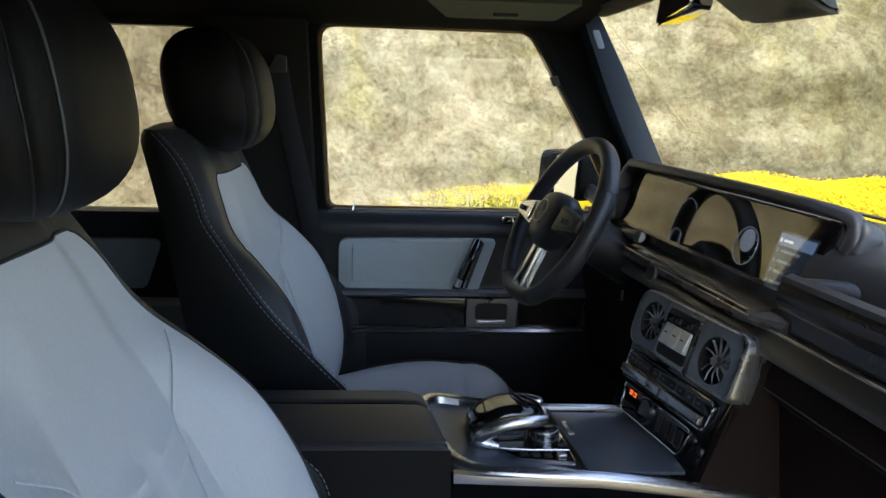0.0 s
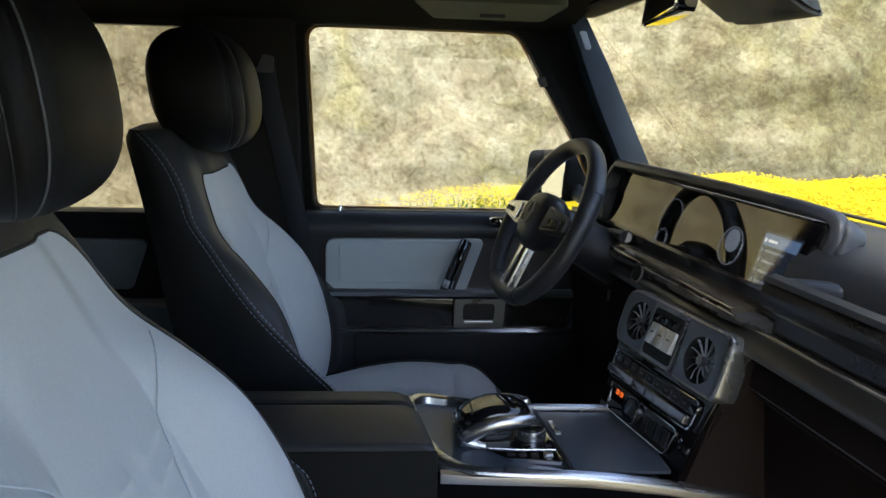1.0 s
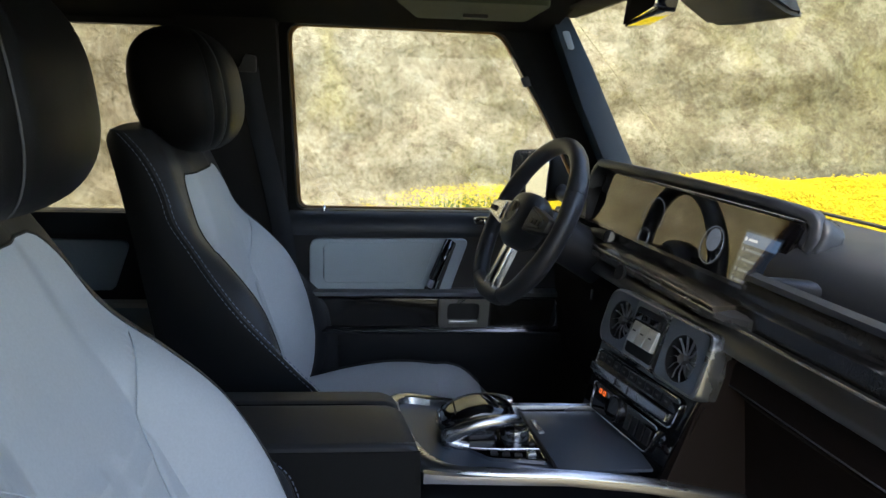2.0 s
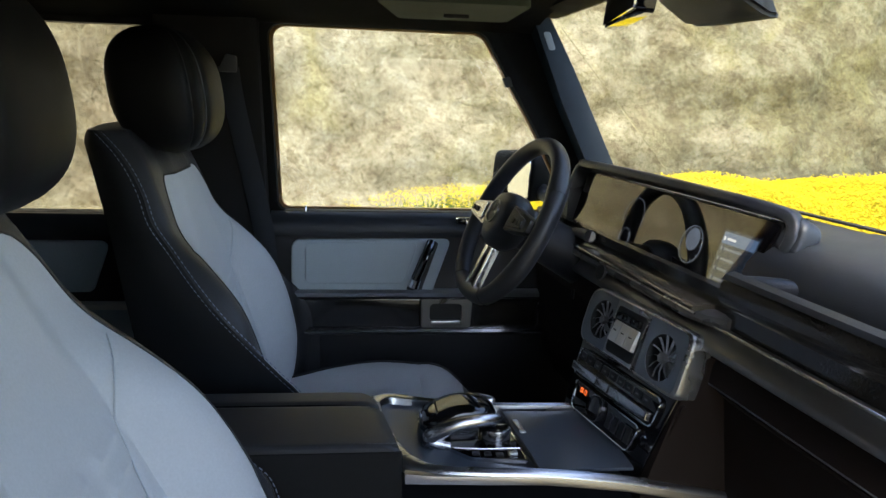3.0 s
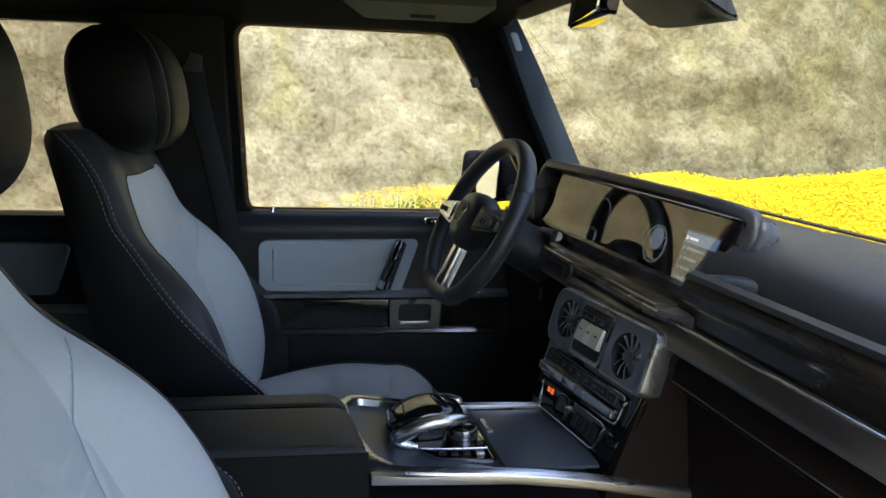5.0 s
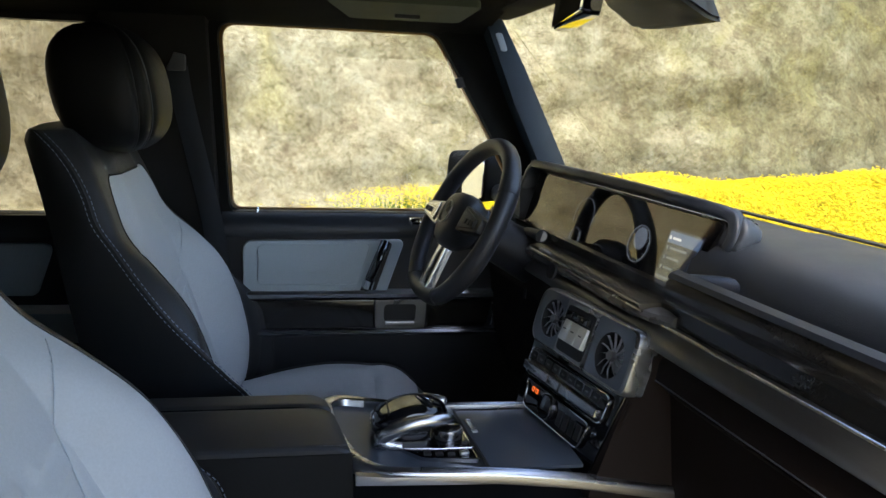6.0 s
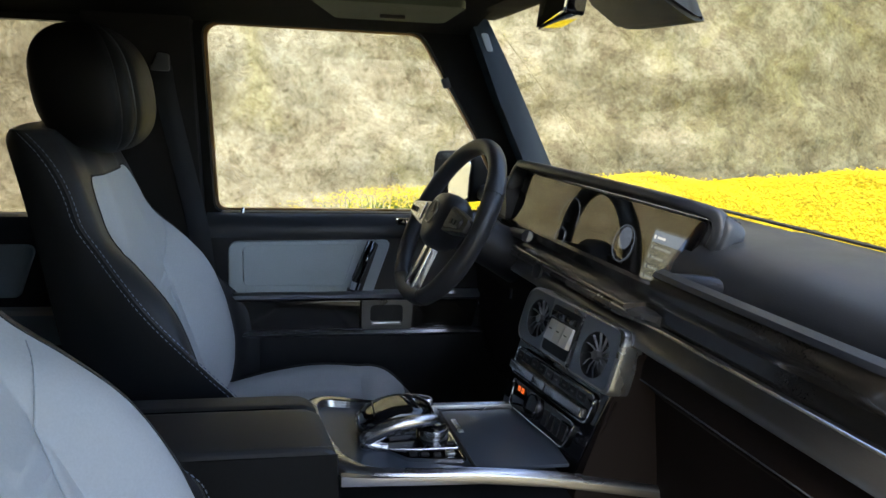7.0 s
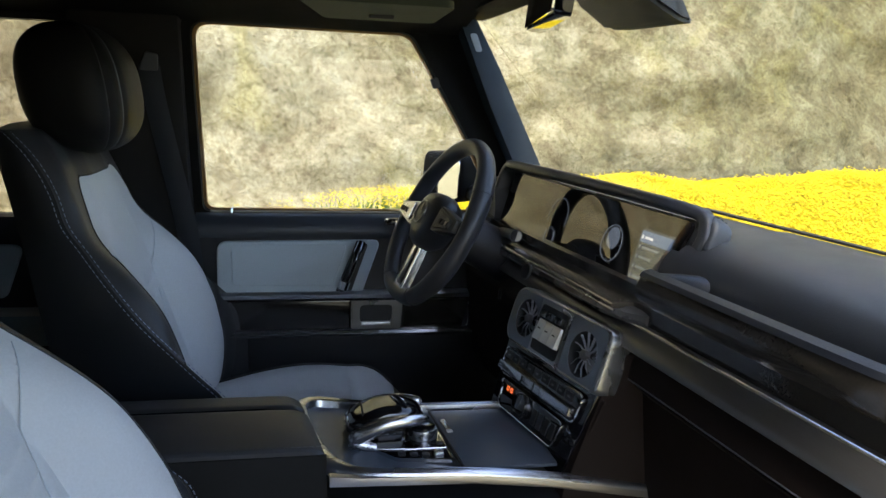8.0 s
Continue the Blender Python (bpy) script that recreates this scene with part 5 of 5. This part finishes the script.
def build_display():
    d = thing("dashboard_display", (0.66, 0, 1.33), "wide glass instrument display under a black leather hood", "display")
    face = rounded([(-0.52, -0.110), (0.112, -0.112), (0.156, 0.024), (-0.52, 0.026)], [0.02, 0.006, 0.012, 0.012])
    part("backing", prism([(p[0] * 1.0, p[1]) for p in rounded([(-0.54, -0.109), (0.112, -0.111), (0.155, 0.028), (-0.54, 0.030)], 0.01)], on_display(0, 0, -0.030), 0.027), PLASTIC, d)
    part("glass_face", prism(face, on_display(0, 0, -0.002), 0.005), SCREEN, d, "dark reflecting glass face")
    part("edge_line", tube([on_display(u, 0.0265, 0.004).translation for u in (-0.50, -0.2, 0.13)], 0.0011, 6), SILVER, d, "thin bright edge")
    # hood: a leather band over the top and down the passenger end
    path = [(-0.548, -0.02), (-0.545, 0.018), (-0.530, 0.036), (-0.50, 0.041), (-0.20, 0.043), (0.05, 0.042), (0.135, 0.040), (0.163, 0.031), (0.172, 0.014), (0.172, 0.000), (0.169, -0.010)]
    pts = smooth_path([(a, b, 0) for a, b in path], 5)
    rings = []
    for i, p in enumerate(pts):
        a, b = pts[max(i - 1, 0)], pts[min(i + 1, len(pts) - 1)]
        t = (b - a).normalized()
        o = Vector((-t.y, t.x, 0))
        o = o if o.dot(p - Vector((-0.19, -0.06, 0))) > 0 else -o
        wide = 1.0 + 0.25 * smoothstep(0.10, 0.16, p.x)
        prof = [(q[0], q[1]) for q in rounded([(-0.010, -0.045 + 0.028 * smoothstep(0.09, 0.15, p.x)), (-0.010, 0.030 - 0.028 * smoothstep(0.08, 0.16, p.x)), (0.008 * wide, 0.028 - 0.028 * smoothstep(0.08, 0.16, p.x)), (0.008 * wide, -0.045 + 0.028 * smoothstep(0.09, 0.15, p.x))], [0.002, 0.007, 0.013, 0.002], 7)]
        rings.append([DISPLAY @ (p + o * k + Vector((0, 0, w))) for k, w in prof])
    part("hood", loft(rings), DASH_LEATHER, d, "black stitched leather hood")
    sec = rounded([(-0.012, -0.044), (0.036, -0.044), (0.045, -0.006), (-0.012, 0.000)], [0.006, 0.010, 0.018, 0.010], 9)
    mid = Vector((0.014, -0.022))
    part("hood_end", loft([[DISPLAY @ Vector((u, mid.x + (p[0] - mid.x) * f + g, mid.y + (p[1] - mid.y) * f)) for p in sec] for u, f, g in ((0.150, 0.94, 0.0), (0.166, 0.96, 0.0), (0.174, 0.94, -0.001), (0.180, 0.89, -0.003), (0.185, 0.80, -0.005), (0.188, 0.66, -0.007), (0.189, 0.40, -0.008))]), DASH_LEATHER, d, "rounded leather end of the hood")
    part("stitching", stitches([DISPLAY @ Vector((0.170, mid.x + (p[0] - mid.x) * 0.962, mid.y + (p[1] - mid.y) * 0.962)) for p in sec[12:]], 0.005, 0.003, 0.0006), LEATHER_SIDE, d)
    # lit pictures: two dials, a car sketch, a menu of bars that cannot be read
    def lit(name, bm, m, label=""):
        part(name, bm, m, d, label, smooth=False)
    lit("dial_ring", tube(arc(-0.252, -0.036, 0.038, -20, 200, 30, 1.0), 0.0005, 4), GLOW_DIM, "faint lit dial")
    lit("dial_ring", tube(arc(-0.262, -0.076, 0.020, 150, 400, 24, 1.0), 0.0008, 4), GLOW_DIM, "faint lit dial")
    lit("dial_ring", tube(arc(-0.037, -0.045, 0.031, 0, 360, 36), 0.0007, 4), GLOW_DIM, "faint lit dial")
    lit("dial_face", disc(0.019, 0.0006, on_display(-0.037, -0.036, 0.0032), 24), GLOW_DIM, "pale lit dial face")
    for k in range(12):
        v = Vector((math.cos(radians(30 * k)), math.sin(radians(30 * k))))
        lit("dial_mark", tube([on_display(-0.037 + 0.026 * v.x, -0.045 + 0.026 * v.y, 0.0045).translation, on_display(-0.037 + 0.030 * v.x, -0.045 + 0.030 * v.y, 0.0045).translation], 0.0006, 4), GLOW_DIM)
        lit("dial_mark", tube([on_display(-0.262 + 0.016 * v.x, -0.076 + 0.016 * v.y, 0.0045).translation, on_display(-0.262 + 0.019 * v.x, -0.076 + 0.019 * v.y, 0.0045).translation], 0.0007, 4), GLOW_DIM)
    lit("menu_panel", prism([(0.036, -0.096), (0.116, -0.096), (0.128, -0.004), (0.038, -0.004)], on_display(0, 0, 0.0031), 0.0004), glow("dark blue display ground", (0.08, 0.11, 0.17), 0.03), "dark blue lit menu")
    lit("menu_highlight", prism([(0.040, -0.026), (0.122, -0.026), (0.124, -0.008), (0.040, -0.008)], on_display(0, 0, 0.0036), 0.0004), GLOW_BLUE, "blue lit menu line")
    for k, w in enumerate((0.022, 0.046, 0.034, 0.026, 0.042)):
        v = -0.018 - 0.0155 * k
        lit("menu_bar", prism([(0.052, v - 0.002), (0.052 + w, v - 0.002), (0.052 + w, v + 0.002), (0.052, v + 0.002)], on_display(0, 0, 0.0041), 0.0004), GLOW_WHITE if k == 0 else GLOW_DIM, "unreadable lit menu line")
        lit("menu_dot", prism([(0.043, v - 0.003), (0.048, v - 0.003), (0.048, v + 0.003), (0.043, v + 0.003)], on_display(0, 0, 0.0041), 0.0004), GLOW_WHITE if k == 0 else GLOW_DIM)
    lit("chin_mark", prism([(0.010, -0.104), (0.060, -0.104), (0.060, -0.100), (0.010, -0.100)], on_display(0, 0, 0.0032), 0.0003), GLOW_DIM, "small unreadable mark")


build_display()

# ---------------------------------------------------------------- steering wheel
WC = Vector((0.412, 0.395, 1.383))
W_UP = Vector((0.449, 0.066, 0.891)).normalized()
W_R = Vector((0.145, -0.989, 0)).normalized()
WHEEL = frame_of(WC, W_R, W_UP)     # z of this frame points at the driver
if (WHEEL.to_3x3() @ Vector((0, 0, 1))).x > 0:
    raise ValueError("wheel faces the wrong way")


def on_wheel(x, y, z=0.0):
    return WHEEL @ Vector((x, y, z))


def build_wheel():
    w = thing("steering_wheel", WC + Vector((0.10, 0, -0.04)), "black leather steering wheel with satin silver spokes", "steering wheel")
    R = 0.172
    rim = [on_wheel(R * math.cos(a) * 1.0, R * (math.sin(a) if math.sin(a) > -0.93 else -0.93 + (math.sin(a) + 0.93) * 0.45)) for a in [2 * math.pi * i / 72 for i in range(72)]]
    bm = bmesh.new()
    rr = [0.0165 + 0.0022 * math.exp(-((abs((i * 5) % 360 - 180) - 150) / 18) ** 2) for i in range(72)]
    tube(rim, rr, 16, True, up=WHEEL.to_3x3() @ Vector((0, 0, 1)), bm=bm, flat=1.12)
    part("rim", bm, LEATHER, w, "black leather rim")
    for a in (28, 152, -62, -118):
        c, s = math.cos(radians(a)), math.sin(radians(a))
        ring = []
        for j in range(20):
            b = 2 * math.pi * j / 20
            r2 = R + 0.0190 * math.cos(b)
            ring.append(on_wheel(r2 * c, r2 * s, 0.0208 * math.sin(b)))
        part("rim_seam", tube(ring, 0.0008, 5, True), RUBBER, w)
    # airbag cover
    rings = []
    for k, (f, h) in enumerate(((0.80, -0.030), (1.0, -0.012), (1.02, 0.006), (0.98, 0.020), (0.86, 0.031), (0.60, 0.037), (0.25, 0.039), (0.02, 0.0392))):
        ring = []
        for j in range(48):
            a = 2 * math.pi * j / 48
            ca, sa = math.cos(a), math.sin(a)
            x = 0.061 * math.copysign(abs(ca) ** 0.8, ca) * (1 - 0.16 * max(0, -sa))
            y = (0.054 if sa > 0 else 0.066) * math.copysign(abs(sa) ** 0.85, sa)
            ring.append(on_wheel(x * f, y * f + 0.002, h))
        rings.append(ring)
    hub = part("airbag_cover", loft(rings), LEATHER, w, "black leather airbag cover")
    part("emblem_ring", tube([on_wheel(0.024 * math.cos(a), 0.024 * math.sin(a) + 0.004, 0.0405) for a in [2 * math.pi * i / 36 for i in range(36)]], 0.0020, 6, True), DULL_SILVER, hub, "satin ring emblem")
    part("emblem_bar", tube([on_wheel(0, 0.004, 0.0405), on_wheel(0, 0.027, 0.0405)], 0.0016, 6), DULL_SILVER, hub)
    # side spokes with key panels
    for s in (-1, 1):
        o = rounded([(s * 0.052, -0.022), (s * 0.158, -0.008), (s * 0.160, 0.020), (s * 0.054, 0.034)], 0.008)
        # near side's silver is drawn in black plastic, its shade put into the colour
        part("side_spoke", prism(o, WHEEL @ pose(0, 0, 0.002) if s > 0 else WHEEL @ pose(0, -0.010, 0.006), 0.024, 0.004), PLASTIC if s > 0 else SILVER, w, "satin silver side spoke, near one darkened in colour for shade")
        key = part("key_panel", prism(rounded([(s * 0.066, -0.014), (s * 0.140, -0.005), (s * 0.142, 0.014), (s * 0.068, 0.028)], 0.006), WHEEL @ pose(0, 0 if s > 0 else -0.010, 0.025 if s > 0 else 0.029), 0.006, 0.002), PLASTIC if s > 0 else WHITE_KEY, w, "pale silver key panel, near one darkened in colour for shade")
        for k in range(3):
            part("key", prism(rounded([(s * (0.092 + 0.017 * k), -0.002), (s * (0.104 + 0.017 * k), -0.001), (s * (0.104 + 0.017 * k), 0.009), (s * (0.092 + 0.017 * k), 0.010)], 0.002), WHEEL @ pose(0, 0 if s > 0 else -0.010, 0.031 if s > 0 else 0.035), 0.002, 0.0008), RUBBER, key)
        # twin lower spokes
        a, b = (s * 0.017, -0.062), (s * 0.023, -0.156)
        o = rounded([(a[0] - 0.006, a[1]), (a[0] + 0.006, a[1]), (b[0] + 0.006, b[1]), (b[0] - 0.006, b[1])], 0.003)
        part("lower_spoke", prism(o, WHEEL @ pose(0, 0, -0.004), 0.016, 0.003), WHITE_KEY, w, "bright silver lower spoke")
    part("spoke_web", prism(rounded([(-0.020, -0.060), (0.020, -0.060), (0.026, -0.150), (-0.026, -0.150)], 0.006), WHEEL @ pose(0, 0, -0.012), 0.010, 0.002), PLASTIC, w)
    return w


build_wheel()


def build_column():
    c = thing("steering_column", (0.55, 0.395, 1.25), "black steering column cowl with stalks", "steering column")
    ax = -(WHEEL.to_3x3() @ Vector((0, 0, 1)))
    rings = []
    for t, r in ((0.022, 0.030), (0.03, 0.042), (0.07, 0.046), (0.13, 0.050), (0.20, 0.056), (0.26, 0.05)):
        rings.append([WC + ax * t + r * (math.cos(a) * W_R * 1.1 + math.sin(a) * W_UP) for a in [2 * math.pi * j / 24 for j in range(24)]])
    part("cowl", loft(rings), PLASTIC, c, "black column cowl")
    p = WC + ax * 0.135 + W_UP * 0.045
    st = [p + W_R * 0.02, p + W_R * 0.05 + W_UP * 0.002, p + W_R * 0.088 + W_UP * 0.003]
    part("stalk", tube(st, [0.010, 0.010, 0.0135], 14), PLASTIC, c, "black gear stalk")
    part("stalk_tip", disc(0.0105, 0.003, frame_of(p + W_R * 0.088 + W_UP * 0.003, W_UP, Vector((1, 0, 0))), 20, 0.001), DULL_SILVER, c, "satin stalk tip")
    st = [p - W_R * 0.05, p - W_R * 0.10, p - W_R * 0.15]
    part("stalk", tube(st, [0.009, 0.009, 0.011], 12), PLASTIC, c, "black stalk")
    part("key_lever", tube([(0.53, 0.30, 1.262), (0.525, 0.285, 1.245)], 0.004, 8), CHROME, c, "small chrome lever")
    # hooded drum between wheel and display
    part("drum", loft([[(0.595 + dx, 0.575 + r * 0.9 * math.cos(a), 1.392 + r * math.sin(a)) for a in [2 * math.pi * j / 28 for j in range(28)]] for dx, r in ((-0.02, 0.052), (-0.025, 0.060), (0.0, 0.066), (0.04, 0.066))]), RUBBER, c, "black outer vent drum")


build_column()


# ---------------------------------------------------------------- mirrors, visor and sensor housing
def build_overhead():
    r = thing("interior_mirror", (0.55, 0.03, 1.81), "black interior mirror seen edge on", "mirror")
    m = frame_of((0.495, 0.035, 1.786), Vector((-0.14, -1, 0)), Vector((0.10, 0, 1)))
    part("housing", prism(rounded([(-0.128, -0.038), (0.115, -0.032), (0.125, 0.036), (-0.125, 0.036)], 0.012), m @ pose(0, 0, -0.026), 0.026, 0.006), PIANO, r, "gloss black housing")
    part("mirror_glass", prism(rounded([(-0.122, -0.034), (0.110, -0.028), (0.119, 0.032), (-0.119, 0.032)], 0.010), m, 0.003), MIRROR, r, "mirror glass")
    part("stem", tube([(0.515, 0.03, 1.79), (0.59, 0.03, 1.82)], 0.012, 10), PLASTIC, r)
    h = thing("sensor_housing", (0.64, 0.05, 1.82), "black sensor housing on the windscreen behind the mirror", "housing")
    rings = [[(0.60, 0.17, 1.80), (0.60, -0.06, 1.80), (0.58, -0.06, 1.84), (0.58, 0.17, 1.84)],
             [(0.648, 0.148, 1.757), (0.700, -0.02, 1.762), (0.65, -0.05, 1.84), (0.61, 0.15, 1.84)],
             [(0.690, 0.12, 1.757), (0.735, 0.0, 1.762), (0.70, -0.02, 1.79), (0.68, 0.12, 1.79)]]
    bm = loft([[Vector(p) for p in g] for g in rings])
    bmesh.ops.bevel(bm, geom=bm.edges[:], offset=0.006, segments=2, affect="EDGES", clamp_overlap=True)
    part("cover", bm, RUBBER, h)
    v = thing("sun_visor", (0.34, 0.42, 1.80), "grey-green cloth sun visor folded up against the headliner", "sun visor")
    part("pad", prism(rounded([(0.13, 0.22), (0.40, 0.22), (0.43, 0.62), (0.19, 0.62)], 0.03), frame_of((0, 0, 1.782), (1, 0, 0), (0, 1, 0.02)), 0.014, 0.005), VISOR, v, "cloth pad")
    part("clip", box((0.05, 0.012, 0.008), (0.29, 0.40, 1.782), bevel=0.003), RUBBER, v, "black clip")
    w = thing("wing_mirror", (0.58, 0.93, 1.35), "black wing mirror outside the driver's window", "mirror")
    mm = frame_of((0.52, 0.94, 1.425), Vector((0.5, -0.86, 0)), Vector((0, 0, 1)))
    out = rounded([(-0.085, -0.068), (0.085, -0.072), (0.092, 0.058), (-0.07, 0.062)], 0.03, 8)
    inn = rounded([(-0.002, -0.058), (0.078, -0.062), (0.084, 0.048), (0.004, 0.052)], 0.016, 8)
    part("housing", prism(out, mm @ pose(0, 0, -0.085), 0.085, 0.012, 3), MATT, w, "black housing")
    part("mirror_glass", prism(inn, mm @ pose(0, 0, 0.001), 0.003), MIRROR, w, "mirror glass")
    part("arm", tube([(0.62, 0.79, 1.37), (0.61, 0.86, 1.375), (0.60, 0.90, 1.385)], 0.022, 10), PLASTIC, w, "black arm")


build_overhead()
